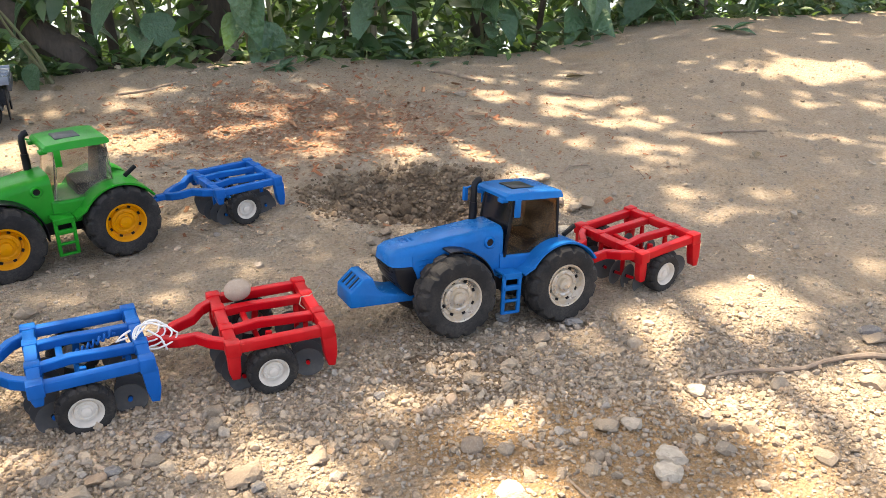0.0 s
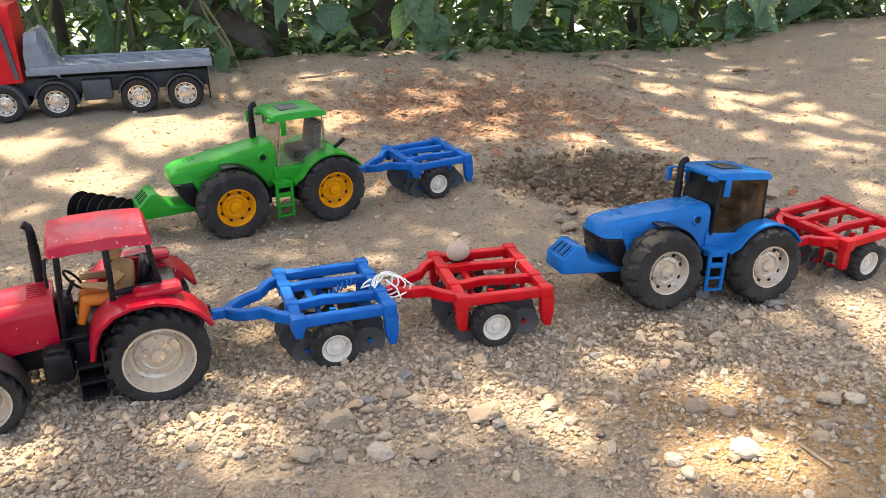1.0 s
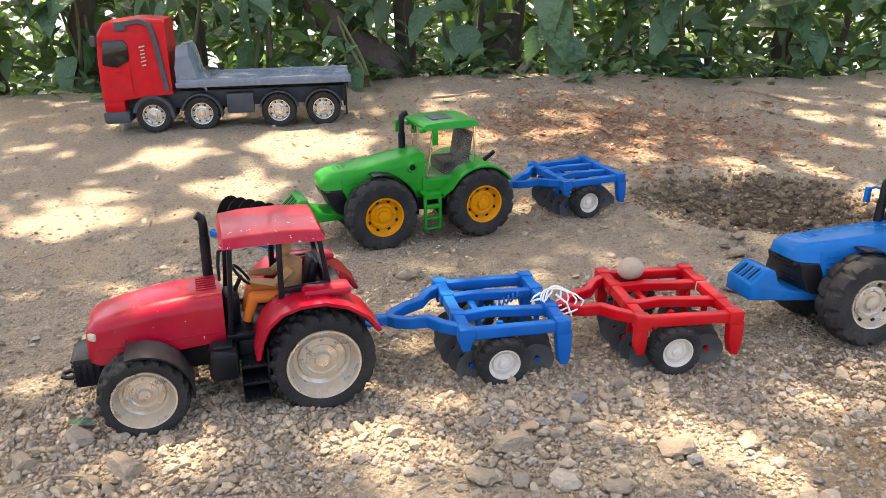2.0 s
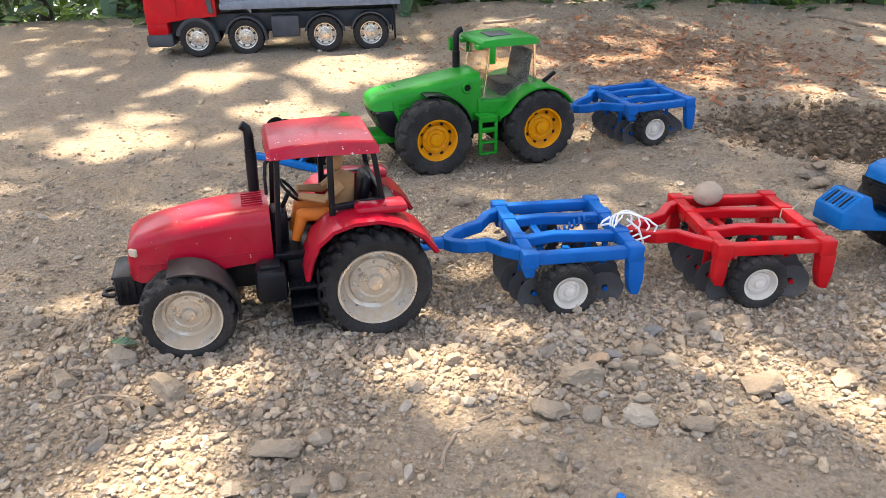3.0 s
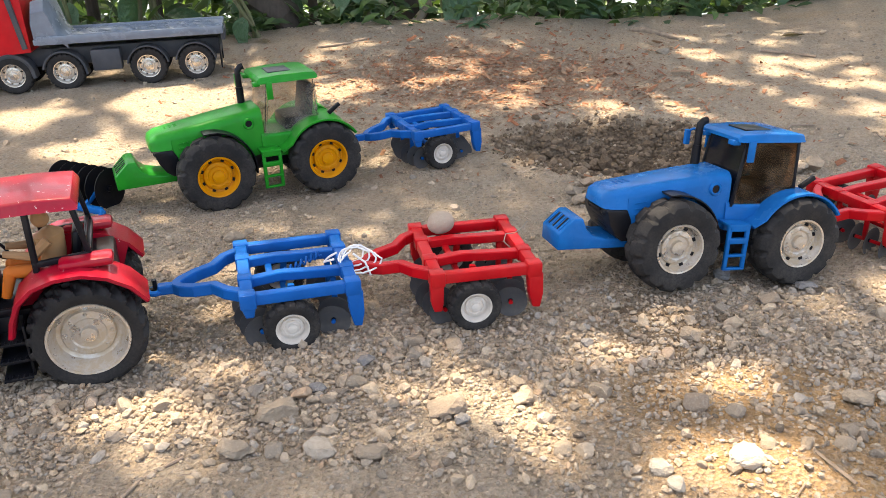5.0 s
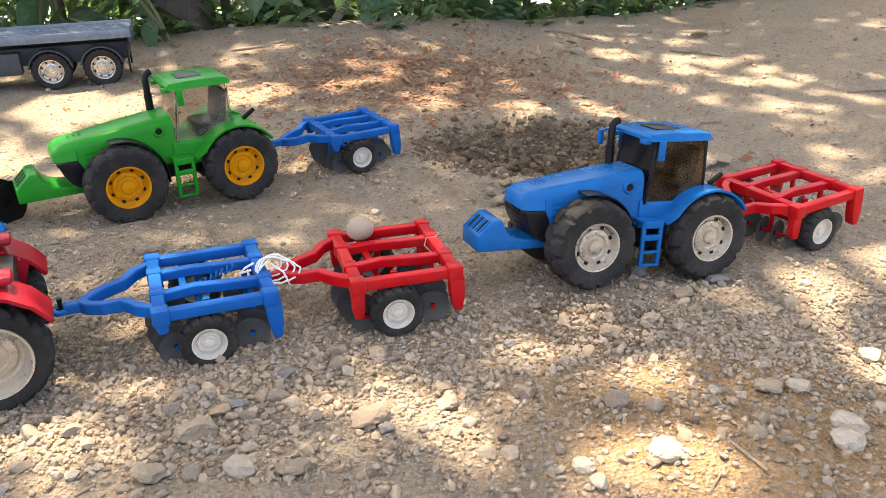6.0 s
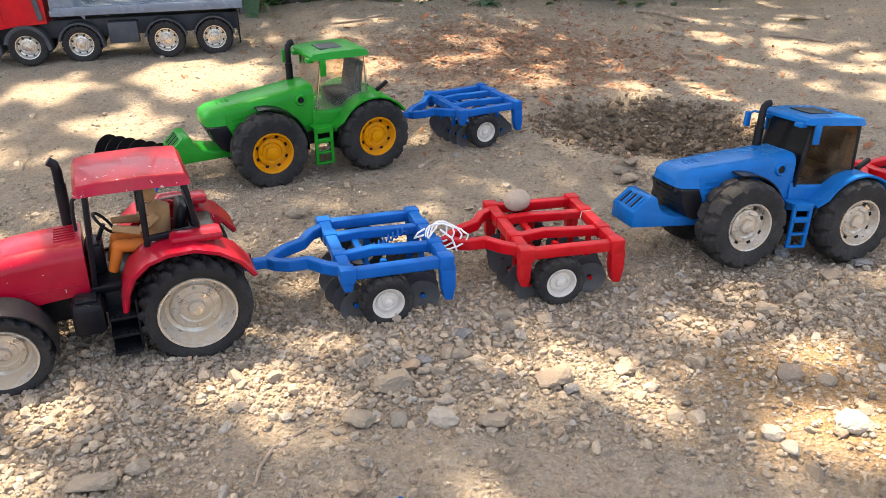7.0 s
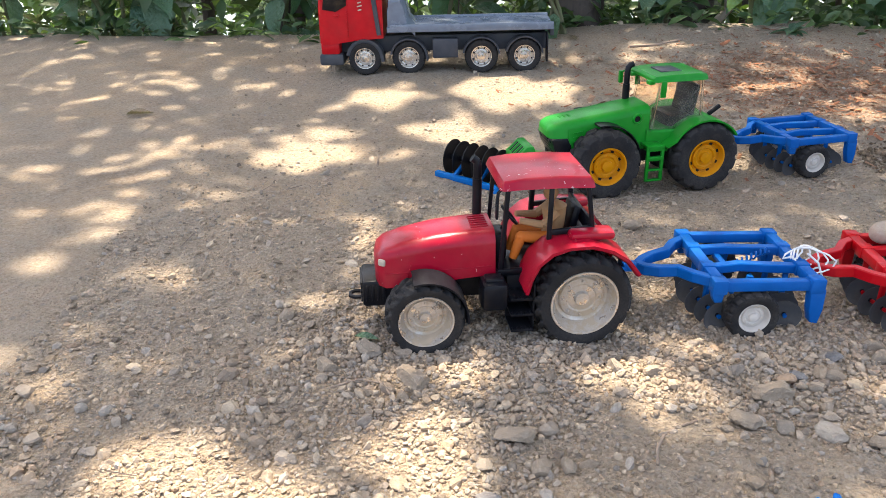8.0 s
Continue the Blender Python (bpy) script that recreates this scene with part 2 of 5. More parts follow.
# ---------------------------------------------------------------- mesh helpers


def part(name, bm, mats, parent=None, label="", at=None, angle=40):
    """Links a bmesh as ONE mesh object under a thing or part."""
    me = bpy.data.meshes.new(name)
    bmesh.ops.recalc_face_normals(bm, faces=bm.faces)
    bm.to_mesh(me)
    bm.free()
    for m in mats if isinstance(mats, (list, tuple)) else [mats]:
        me.materials.append(m)
    if angle:
        me.shade_smooth()
        me.set_sharp_from_angle(angle=radians(angle))
    return again(name, me, parent, label, at)


def again(name, me, parent=None, label="", at=None):
    ob = new(name, me)
    ob.parent = parent
    if at is not None:
        ob.matrix_basis = at
    if label:
        tagged(ob, label)
    return ob


def empty(name, parent=None, at=None):
    ob = new(name)
    ob.empty_display_size = 0.02
    ob.parent = parent
    if at is not None:
        ob.matrix_basis = at
    return ob


def box(bm, size, center=(0, 0, 0), bevel=0.001, turn=None, index=0, segments=2):
    m = Matrix.Translation(center) @ (turn or Matrix()) @ Matrix.Diagonal((*size, 1))
    verts = bmesh.ops.create_cube(bm, size=1, matrix=m)["verts"]
    faces = {f for v in verts for f in v.link_faces}
    for f in faces:
        f.material_index = index
    if bevel:
        bevel = min(bevel, min(size) * 0.45)
        edges = list({e for v in verts for e in v.link_edges})
        for f in bmesh.ops.bevel(bm, geom=edges, offset=bevel, segments=segments, affect="EDGES", profile=0.5, clamp_overlap=True)["faces"]:
            f.material_index = index
    return bm


def span(bm, lo, hi, bevel=0.001, index=0, turn=None):
    return box(bm, [b - a for a, b in zip(lo, hi)], [(a + b) / 2 for a, b in zip(lo, hi)], bevel, turn, index)


def beam(bm, p, q, w, h, bevel=0.001, index=0):
    p, q = Vector(p), Vector(q)
    d = q - p
    m = d.to_track_quat("X", "Z").to_matrix().to_4x4()
    return box(bm, (d.length, w, h), (p + q) / 2, bevel, m, index)


def rail(bm, pts, w, h, index=0):
    """A bent square bar along points, as one piece."""
    pts = [Vector(p) for p in pts]
    rings = []
    for i, p in enumerate(pts):
        d = (pts[min(i + 1, len(pts) - 1)] - pts[max(i - 1, 0)]).normalized()
        side = Vector((0, 0, 1)).cross(d).normalized() * w / 2
        up = d.cross(side).normalized() * h / 2
        c = 0.8
        rings.append([p + a * side + b * up for a, b in ((-1, -c), (-c, -1), (c, -1), (1, -c), (1, c), (c, 1), (-c, 1), (-1, c))])
    return loft(bm, rings, index=index)


def loft(bm, rings, caps=True, closed=True, index=0):
    rows = [[bm.verts.new(p) for p in r] for r in rings]
    n = len(rows[0])
    for a, b in zip(rows, rows[1:]):
        for i in range(n if closed else n - 1):
            bm.faces.new((a[i], a[(i + 1) % n], b[(i + 1) % n], b[i])).material_index = index
    if caps:
        bm.faces.new(rows[0][::-1]).material_index = index
        bm.faces.new(rows[-1]).material_index = index
    return bm


def lathe(bm, profile, n=32, index=0):
    """Turns a closed profile of (radius, y) round the y axis."""
    rows = []
    for i in range(n):
        a = 2 * math.pi * i / n
        rows.append([bm.verts.new((r * math.cos(a), y, r * math.sin(a))) for r, y in profile])
    k = len(profile)
    for i in range(n):
        a, b = rows[i], rows[(i + 1) % n]
        for j in range(k - 1):
            bm.faces.new((a[j], b[j], b[j + 1], a[j + 1])).material_index = index
    return bm


def tube(bm, pts, radius, n=8, index=0):
    pts = [Vector(p) for p in pts]
    rings = []
    for i, p in enumerate(pts):
        d = (pts[min(i + 1, len(pts) - 1)] - pts[max(i - 1, 0)]).normalized()
        side = d.cross(Vector((0.13, 0.31, 0.94))).normalized()
        up = side.cross(d)
        r = float(radius[i] if hasattr(radius, "__len__") else radius)
        rings.append([p + r * (math.cos(2 * math.pi * k / n) * side + math.sin(2 * math.pi * k / n) * up) for k in range(n)])
    return loft(bm, rings, index=index)


def ball(bm, center, radii, index=0, detail=2, turn=None):
    m = Matrix.Translation(center) @ (turn or Matrix()) @ Matrix.Diagonal((*radii, 1))
    for v in bmesh.ops.create_icosphere(bm, subdivisions=detail, radius=1, matrix=m)["verts"]:
        for f in v.link_faces:
            f.material_index = index
    return bm


def rounded(x, zb, zt, w, wb, r, n=4):
    """A cross-section of a bonnet at x: flat below, rounded above."""
    out = [Vector((x, -wb, zb))]
    for cy, a0 in ((-(w - r), 180), (w - r, 90)):
        for k in range(n + 1):
            a = radians(a0 - 90 * k / n)
            out.append(Vector((x, cy + r * math.cos(a), zt - r + r * math.sin(a))))
    out.append(Vector((x, wb, zb)))
    return out


def band(bm, line, y0, y1, thick, index=0):
    """A curved mudguard: a strip along (x, z) points, of width y0 to y1."""
    pts = [Vector((x, 0, z)) for x, z in line]
    rings = []
    for i, p in enumerate(pts):
        d = (pts[min(i + 1, len(pts) - 1)] - pts[max(i - 1, 0)]).normalized()
        nrm = Vector((-d.z, 0, d.x)) * thick
        e = (y1 - y0) * 0.08
        rings.append([p + Vector((0, y0, 0)), p + Vector((0, y1, 0)), p + nrm * 0.6 + Vector((0, y1, 0)), p + nrm + Vector((0, y1 - e, 0)), p + nrm + Vector((0, y0 + e, 0)), p + nrm * 0.6 + Vector((0, y0, 0))])
    return loft(bm, rings, index=index)


def arc(cx, cz, r, a0, a1, n=12):
    return [(cx + r * math.cos(radians(a0 + (a1 - a0) * i / n)), cz + r * math.sin(radians(a0 + (a1 - a0) * i / n))) for i in range(n + 1)]


def wedge(bm, outline, y0, y1, index=0, bevel=0.001):
    """A plate with the outline (x, z), from y0 to y1."""
    a = [bm.verts.new((x, y0, z)) for x, z in outline]
    b = [bm.verts.new((x, y1, z)) for x, z in outline]
    n = len(a)
    made = [bm.faces.new(a[::-1]), bm.faces.new(b)] + [bm.faces.new((a[i], a[(i + 1) % n], b[(i + 1) % n], b[i])) for i in range(n)]
    for f in made:
        f.material_index = index
    if bevel:
        bmesh.ops.recalc_face_normals(bm, faces=made)
        for f in bmesh.ops.bevel(bm, geom=list({e for f in made for e in f.edges}), offset=bevel, segments=2, affect="EDGES", profile=0.5, clamp_overlap=True)["faces"]:
            f.material_index = index
    return bm


def ease(v):
    v = min(max(v, 0.0), 1.0)
    return v * v * (3 - 2 * v)


# ---------------------------------------------------------------- ground

LEVELS_Y = (-1.0, 0.30, 0.45, 0.60, 0.90, 1.05, 1.30, 1.60, 1.90, 2.10)
LEVELS_Z = (-0.004, -0.004, -0.006, -0.014, -0.021, -0.021, 0.001, 0.003, 0.018, 0.022)


def bank(x):
    """Where the yard ends and the ground drops to the water."""
    x = min(max(x, -5.0), 3.0)
    return 2.12 + 0.33 * x + 0.2 * ease((x - 0.2) / 0.4)


def level(x, y):
    """The ground's height without its small relief."""
    z = float(np.interp(y, LEVELS_Y, LEVELS_Z))
    z += 0.045 * ease((x - 0.25) / 0.5) * ease((y - 1.3) / 0.8)
    z += 0.022 * ease((-0.1 - x) / 0.3) * ease((y - 1.5) / 0.35) * ease((x + 1.2) / 0.5)
    d = math.hypot((x + 0.035) / 0.17, (y - 1.13) / 0.105)
    z += -0.030 * (1 - ease((d - 0.25) / 0.75)) + 0.010 * math.exp(-(((d - 1.25) / 0.25) ** 2))
    z += 0.009 * math.exp(-(((x - 0.01) / 0.06) ** 2) - ((y - 0.735) / 0.07) ** 2) - 0.006 * math.exp(-(((x - 0.13) / 0.05) ** 2) - ((y - 0.77) / 0.05) ** 2)
    z -= 0.015 * math.exp(-(((x - 0.03) / 0.09) ** 2) - ((y - 0.83) / 0.07) ** 2)  # a rut
    return z - 1.35 * ease((y - bank(x) - 0.02) / 1.5)


def ground_z(x, y):
    z = level(x, y)
    if -3 < x < 2.5 and -0.5 < y < 3.5:
        z += 0.006 * noise.noise((x * 6, y * 6, 0.3)) + 0.0035 * noise.noise((x * 19, y * 19, 4.0)) + 0.0022 * noise.noise((x * 55, y * 55, 9.0))
        d = math.hypot((x + 0.035) / 0.2, (y - 1.13) / 0.125)
        if d < 1.4:
            z += (1.4 - d) * (0.012 * noise.noise((x * 38, y * 38, 2.0)) + 0.007 * noise.noise((x * 90, y * 90, 5.0)))
    return z


def spaced(start, stop, near_step, lo, hi, far):
    """Even steps from lo to hi, growing outwards to the far distance."""
    mid = list(np.arange(lo, hi, near_step))
    out, step = [], near_step
    v = hi
    while v < stop:
        out.append(v)
        step = min(step * 1.12, 60) if v > far else near_step * 1.8
        v += step
    pre, step, v = [], near_step, lo
    while v > start:
        step *= 1.16
        v -= step
        pre.append(v)
    return pre[::-1] + mid + out


def make_ground():
    xs = spaced(-420.0, 420.0, 0.0075, -1.35, 0.75, 1.3)
    ys = spaced(-420.0, 420.0, 0.0070, 0.12, 1.35, 2.5)
    verts = [(x, y, ground_z(x, y)) for y in ys for x in xs]
    w = len(xs)
    faces = [(j * w + i, j * w + i + 1, (j + 1) * w + i + 1, (j + 1) * w + i) for j in range(len(ys) - 1) for i in range(w - 1)]
    me = bpy.data.meshes.new("ground")
    me.from_pydata(verts, [], faces)
    me.materials.append(SOIL)
    me.shade_smooth()
    tagged(again("ground", me), "dusty tan dirt yard with gravel and dappled sunlight", "ground", kind="structure")


make_ground()


def make_water():
    n = Nodes("river_water")
    n.bump(n.noise(3.0, 4), 0.03, 0.4)
    mat = n.put(color=(0.05, 0.07, 0.05), rough=0.25)
    bm = bmesh.new()
    span(bm, (-300, 2.9, -1.2), (300, 300, -0.95), 0)
    tagged(part("water", bm, mat), "pale shining water behind the bank", "water", kind="structure")


make_water()

# ---------------------------------------------------------------- toy vehicles

SHARED = {}


def wheel(parent, key, at, r, w, rim_r, tyre_mat, rim_mat, lugs, tread, rim_label=""):
    """wheel > tyre, rim. The axle lies along y, the outer face towards +y."""
    hub = empty("wheel", parent, at)
    if key not in SHARED:
        bm = bmesh.new()
        h = w / 2
        d = r - rim_r
        bars = tread == "bars"
        steps = (0.97, 0.88, 0.76, 0.6, 0.42, 0.24, 0.09, 0.03)
        across = [-v for v in steps] + list(steps[::-1])
        rows = []
        for i in range(lugs * 8):
            a = 2 * math.pi * i / (lugs * 8)
            line = [(rim_r * 0.97, -h * 0.7), (rim_r, -h * 0.92), (rim_r + d * 0.1, -h * 0.97), (rim_r + d * 0.45, -h), (rim_r + d * 0.62, -h * 0.995)]
            for v in across:
                u = abs(v)
                turn = i / 8 + (0.5 if v > 0 else 0.0) - (0.95 if bars else 0.22) * u
                proud = (turn % 1.0) < (0.44 if bars else 0.76) and (0.05 < u if bars else 0.08 < u)
                drop = d * (0.02 + 0.05 * u * u + 0.16 * max(0.0, u - 0.72) / 0.25)
                line.append((r - drop - (0.0 if proud else d * (0.24 if bars else 0.14)), v * h))
            line += [(rim_r + d * 0.62, h * 0.995), (rim_r + d * 0.45, h), (rim_r + d * 0.1, h * 0.97), (rim_r, h * 0.92), (rim_r * 0.97, h * 0.7)]
            rows.append([(q * math.cos(a), y, q * math.sin(a)) for q, y in line])
        loft(bm, rows + rows[:1], caps=False, closed=False)
        bmesh.ops.remove_doubles(bm, verts=bm.verts, dist=1e-6)
        tyre = part("tyre", bm, tyre_mat, hub)
        bm = bmesh.new()
        q = rim_r
        dish = [(0.98, -0.7), (1.0, 0.86), (0.985, 0.97), (0.93, 0.95), (0.90, 0.78), (0.84, 0.50), (0.76, 0.20), (0.66, 0.12), (0.62, 0.26), (0.44, 0.30), (0.40, 0.24), (0.22, 0.26), (0.19, 0.46), (0.0001, 0.48)]
        if bars:
            lathe(bm, [(q * u, h * v) for u, v in dish], 40)
        else:
            lathe(bm, [(q * 0.98, -h * 0.7), (q * 1.0, h * 0.86), (q * 0.985, h * 0.97), (q * 0.92, h * 0.95), (q * 0.88, h * 0.72), (q * 0.80, h * 0.50), (q * 0.70, h * 0.46), (q * 0.66, h * 0.60),
                       (q * 0.50, h * 0.64), (q * 0.44, h * 0.56), (q * 0.30, h * 0.58), (q * 0.27, h * 0.78), (q * 0.10, h * 0.82), (0.0001, h * 0.83)], 36)
        for i in range(8):
            a = 2 * math.pi * i / 8
            c = Vector((q * 0.54 * math.cos(a), h * (0.28 if bars else 0.63), q * 0.54 * math.sin(a)))
            ball(bm, c, (q * 0.055,) * 3, 0, 1)
            if tread != "bars" and rim_mat is not WHITE:
                a += math.pi / 8
                box(bm, (q * 0.12, h * 0.1, q * 0.16), (q * 0.76 * math.cos(a), h * 0.50, q * 0.76 * math.sin(a)), 0.0004, Matrix.Rotation(-a, 4, "Y"), 1, 1)
        rim = part("rim", bm, [rim_mat, BLACK], hub, rim_label)
        SHARED[key] = (tyre.data, rim.data)
    else:
        again("tyre", SHARED[key][0], hub)
        again("rim", SHARED[key][1], hub, rim_label)
    return hub


def stand(rear, front, face, sink=0.001, across=False):
    """The pose of a vehicle whose near rear and near front hubs lie over the given spots, face metres out from its middle line; across: it leans with the ground."""
    rear, front = Vector((*rear, 0)), Vector((*front, 0))
    ahead = (front - rear).normalized()
    left = Vector((-ahead.y, ahead.x, 0))
    rear, front = rear - left * face, front - left * face
    sides = []
    for p in (rear, front):
        z = [level(*(p + s * left * face * 0.8).xy) for s in (-1, 1)]
        sides.append((z[1] - z[0]) / (1.6 * face))
        p.z = sum(z) / 2 - sink
    ahead = (front - rear).normalized()
    if across:
        left.z = sum(sides) / 2
        left = (left - ahead * left.dot(ahead)).normalized()
    up = ahead.cross(left)
    return Matrix(((ahead.x, left.x, up.x, rear.x), (ahead.y, left.y, up.y, rear.y), (ahead.z, left.z, up.z, rear.z), (0, 0, 0, 1)))


def flip(m=None):
    """Turns a wheel so that its outer face looks to -y."""
    return Matrix.Rotation(math.pi, 4, "Z")


def big_tractor(name, label, at, paint, rims, rim_label, side_pane, front_pane, key):
    """A toy tractor with four equal wheels, closed cab, front weight and step ladder."""
    t = tagged(empty(name, None, at), label, "toy tractor")
    base, r = 0.143, 0.0485
    for x in (0, base):
        for s in (1, -1):
            m = Matrix.Translation((x, s * 0.047, r))
            wheel(t, key, m if s > 0 else m @ flip(), r, 0.036, 0.0265, TYRE, rims, 13, "blocks", rim_label)
    bm = bmesh.new()
    span(bm, (-0.03, -0.017, 0.036), (0.17, 0.017, 0.062), 0.002)
    for x in (0, base):
        span(bm, (x - 0.008, -0.036, r - 0.007), (x + 0.008, 0.036, r + 0.007), 0.002)
    part("chassis", bm, BLACK, t, "black underbody")
    # bonnet
    bm = bmesh.new()
    loft(bm, [rounded(*s) for s in ((0.2145, 0.0825, 0.0900, 0.0170, 0.0195, 0.0025), (0.2120, 0.0822, 0.0960, 0.0230, 0.0255, 0.007), (0.204, 0.0820, 0.1005, 0.0262, 0.0285, 0.0095), (0.189, 0.0820, 0.1033, 0.0277, 0.0298, 0.0105), (0.188, 0.0475, 0.1035, 0.0278, 0.0298, 0.0105), (0.180, 0.047, 0.1045, 0.0282, 0.030, 0.011),
                                     (0.14, 0.047, 0.1105, 0.030, 0.031, 0.011), (0.10, 0.056, 0.1160, 0.031, 0.032, 0.011), (0.074, 0.062, 0.1190, 0.0315, 0.033, 0.011))])
    bonnet = part("bonnet", bm, paint, t, angle=50)
    for s in (1, -1):
        bm = bmesh.new()
        for k in range(3):
            beam(bm, (0.181, s * 0.0290, 0.076 + k * 0.006), (0.168, s * 0.0298, 0.078 + k * 0.006), 0.0012, 0.0011, 0.0003)
        part("vent_rib", bm, paint, bonnet)
        bm = bmesh.new()
        lathe(bm, [(0.0042, 0.0), (0.0044, 0.0026), (0.0060, 0.0029), (0.0072, 0.0018), (0.0076, 0.0)], 20)
        lathe(bm, [(0.0001, 0.0012), (0.0046, 0.0012)], 20, 1)
        part("intake_port", bm, [paint, BLACK], bonnet, "round port with a dark hole", Matrix.Translation((0.092, s * 0.0308, 0.102)) @ (Matrix() if s > 0 else Matrix.Rotation(math.pi, 4, "Z")))
    bm = bmesh.new()
    for k in range(3):
        for j in range(4):
            span(bm, (0.176 + k * 0.006, -0.008 + j * 0.0032, 0.1025 - k * 0.0010), (0.180 + k * 0.006, -0.006 + j * 0.0032, 0.1054 - k * 0.0010), 0.0003)
    part("emblem_relief", bm, paint, bonnet)
    # grille and its dark skirt
    bm = bmesh.new()
    wedge(bm, ((0.2110, 0.0818), (0.2110, 0.0790), (0.2070, 0.0660), (0.2000, 0.0540), (0.1920, 0.0480), (0.1830, 0.0480), (0.1815, 0.0600), (0.1840, 0.0720), (0.1890, 0.0818)), -0.0306, 0.0306, bevel=0.0016)
    for k in range(5):
        span(bm, (0.2005 + k * 0.0022, -0.014, 0.058 + k * 0.0050), (0.2040 + k * 0.0022, 0.014, 0.0600 + k * 0.0050), 0.0004)
    for s in (1, -1):
        ball(bm, (0.2090, s * 0.0185, 0.0775), (0.0030, 0.0055, 0.0045))
    part("grille", bm, BLACK, t, "black grille wrapping the nose")
    # front weight on its bracket
    bm = bmesh.new()
    wedge(bm, ((0.2600, 0.0390), (0.2600, 0.0560), (0.2430, 0.0720), (0.2340, 0.0720), (0.2290, 0.0600), (0.2210, 0.0530), (0.2040, 0.0490), (0.1600, 0.0490), (0.1600, 0.0390)), -0.0235, 0.0235, bevel=0.0016)
    weight = part("front_weight", bm, paint, t)
    slope = Matrix.Rotation(math.atan2(0.016, 0.017), 4, "Y")
    for k in range(7):
        bm = bmesh.new()
        box(bm, (0.0165, 0.0022, 0.0014), (0.2517, -0.0168 + k * 0.0056, 0.0642), 0.0003, slope)
        part("slat", bm, BLACK if k % 2 else paint, weight)
    # cab
    bm = bmesh.new()
    loft(bm, [rounded(*s) for s in ((0.078, 0.058, 0.088, 0.0345, 0.036, 0.004), (0.06, 0.056, 0.086, 0.0375, 0.0385, 0.004), (0.03, 0.056, 0.086, 0.038, 0.039, 0.004), (-0.022, 0.062, 0.094, 0.036, 0.037, 0.006), (-0.034, 0.066, 0.090, 0.03, 0.034, 0.006))])
    part("cab_base", bm, paint, t)
    zb, zt = 0.083, 0.1515
    low = {"f": (0.073, 0.0345), "r": (0.000, 0.0355)}
    top = {"f": (0.063, 0.0335), "r": (0.003, 0.0345)}
    rim_mat = BLACK if front_pane is DARK_PANE else CLEAR
    for s in (1, -1):
        for k in ("f", "r"):
            bm = bmesh.new()
            beam(bm, (low[k][0], s * low[k][1], zb), (top[k][0], s * top[k][1], zt), 0.0032, 0.0032, 0.0008)
            part("pillar", bm, rim_mat, t)
        bm = bmesh.new()
        loft(bm, [[Vector((low["f"][0] - 0.002, s * (0.0345 + o), zb)), Vector((low["r"][0] + 0.002, s * (0.0355 + o), zb)), Vector((top["r"][0] + 0.002, s * (0.0345 + o), zt)), Vector((top["f"][0] - 0.002, s * (0.0335 + o), zt))] for o in (-0.0006, 0.0006)])
        part("side_pane", bm, side_pane, t, angle=20).visible_shadow = False
    for k, mat, nm in (("f", front_pane, "windscreen"), ("r", side_pane, "rear_pane")):
        bm = bmesh.new()
        loft(bm, [[Vector((low[k][0] + o, -low[k][1] + 0.002, zb)), Vector((low[k][0] + o, low[k][1] - 0.002, zb)), Vector((top[k][0] + o, top[k][1] - 0.002, zt)), Vector((top[k][0] + o, -top[k][1] + 0.002, zt))] for o in (-0.0006, 0.0006)])
        part(nm, bm, mat, t, angle=20).visible_shadow = False
    bm = bmesh.new()
    span(bm, (0.002, -0.026, 0.084), (0.044, 0.026, 0.102), 0.004)
    box(bm, (0.012, 0.048, 0.048), (0.007, 0, 0.118), 0.004, Matrix.Rotation(radians(-10), 4, "Y"))
    part("seat", bm, BLACK, t, "black driver's seat")
    bm = bmesh.new()
    loft(bm, [rounded(*s) for s in ((0.0755, 0.1515, 0.1550, 0.0345, 0.036, 0.0012), (0.0720, 0.1512, 0.1585, 0.0370, 0.0390, 0.0025), (0.045, 0.1512, 0.1600, 0.0375, 0.0398, 0.0025), (0.012, 0.1512, 0.1600, 0.0375, 0.0398, 0.0025), (0.0000, 0.1512, 0.1588, 0.0370, 0.0390, 0.0025), (-0.003, 0.1515, 0.1555, 0.035, 0.037, 0.0012))])
    roof = part("roof", bm, paint, t)
    bm = bmesh.new()
    span(bm, (0.026, -0.0165, 0.1590), (0.056, 0.0165, 0.1609), 0.0006)
    part("roof_hatch", bm, BLACK if front_pane is DARK_PANE else GREY, roof, "dark square roof hatch")
    for s in (1, -1):
        bm = bmesh.new()
        span(bm, (0.071, s * 0.028 - 0.0055, 0.1475), (0.0800, s * 0.028 + 0.0055, 0.1525), 0.001)
        part("work_light", bm, paint, roof)
        bm = bmesh.new()
        span(bm, (0.058, s * 0.0400 - 0.0014, 0.131), (0.066, s * 0.0400 + 0.0014, 0.1525), 0.0010)
        part("grab_handle", bm, paint, roof)
    bm = bmesh.new()
    tube(bm, [(0.073, -0.036, 0.150), (0.080, -0.044, 0.1515), (0.084, -0.049, 0.148)], 0.0014, 6)
    span(bm, (0.081, -0.053, 0.133), (0.0865, -0.047, 0.150), 0.001)
    part("mirror", bm, paint, t)
    # mudguards, ladder, exhaust, small fittings
    for s in (1, -1):
        bm = bmesh.new()
        band(bm, [(0.0585, 0.068), (0.0530, 0.071)] + arc(0, r, 0.0530, 30, 146, 14), *sorted((s * 0.027, s * 0.060)), 0.0035)
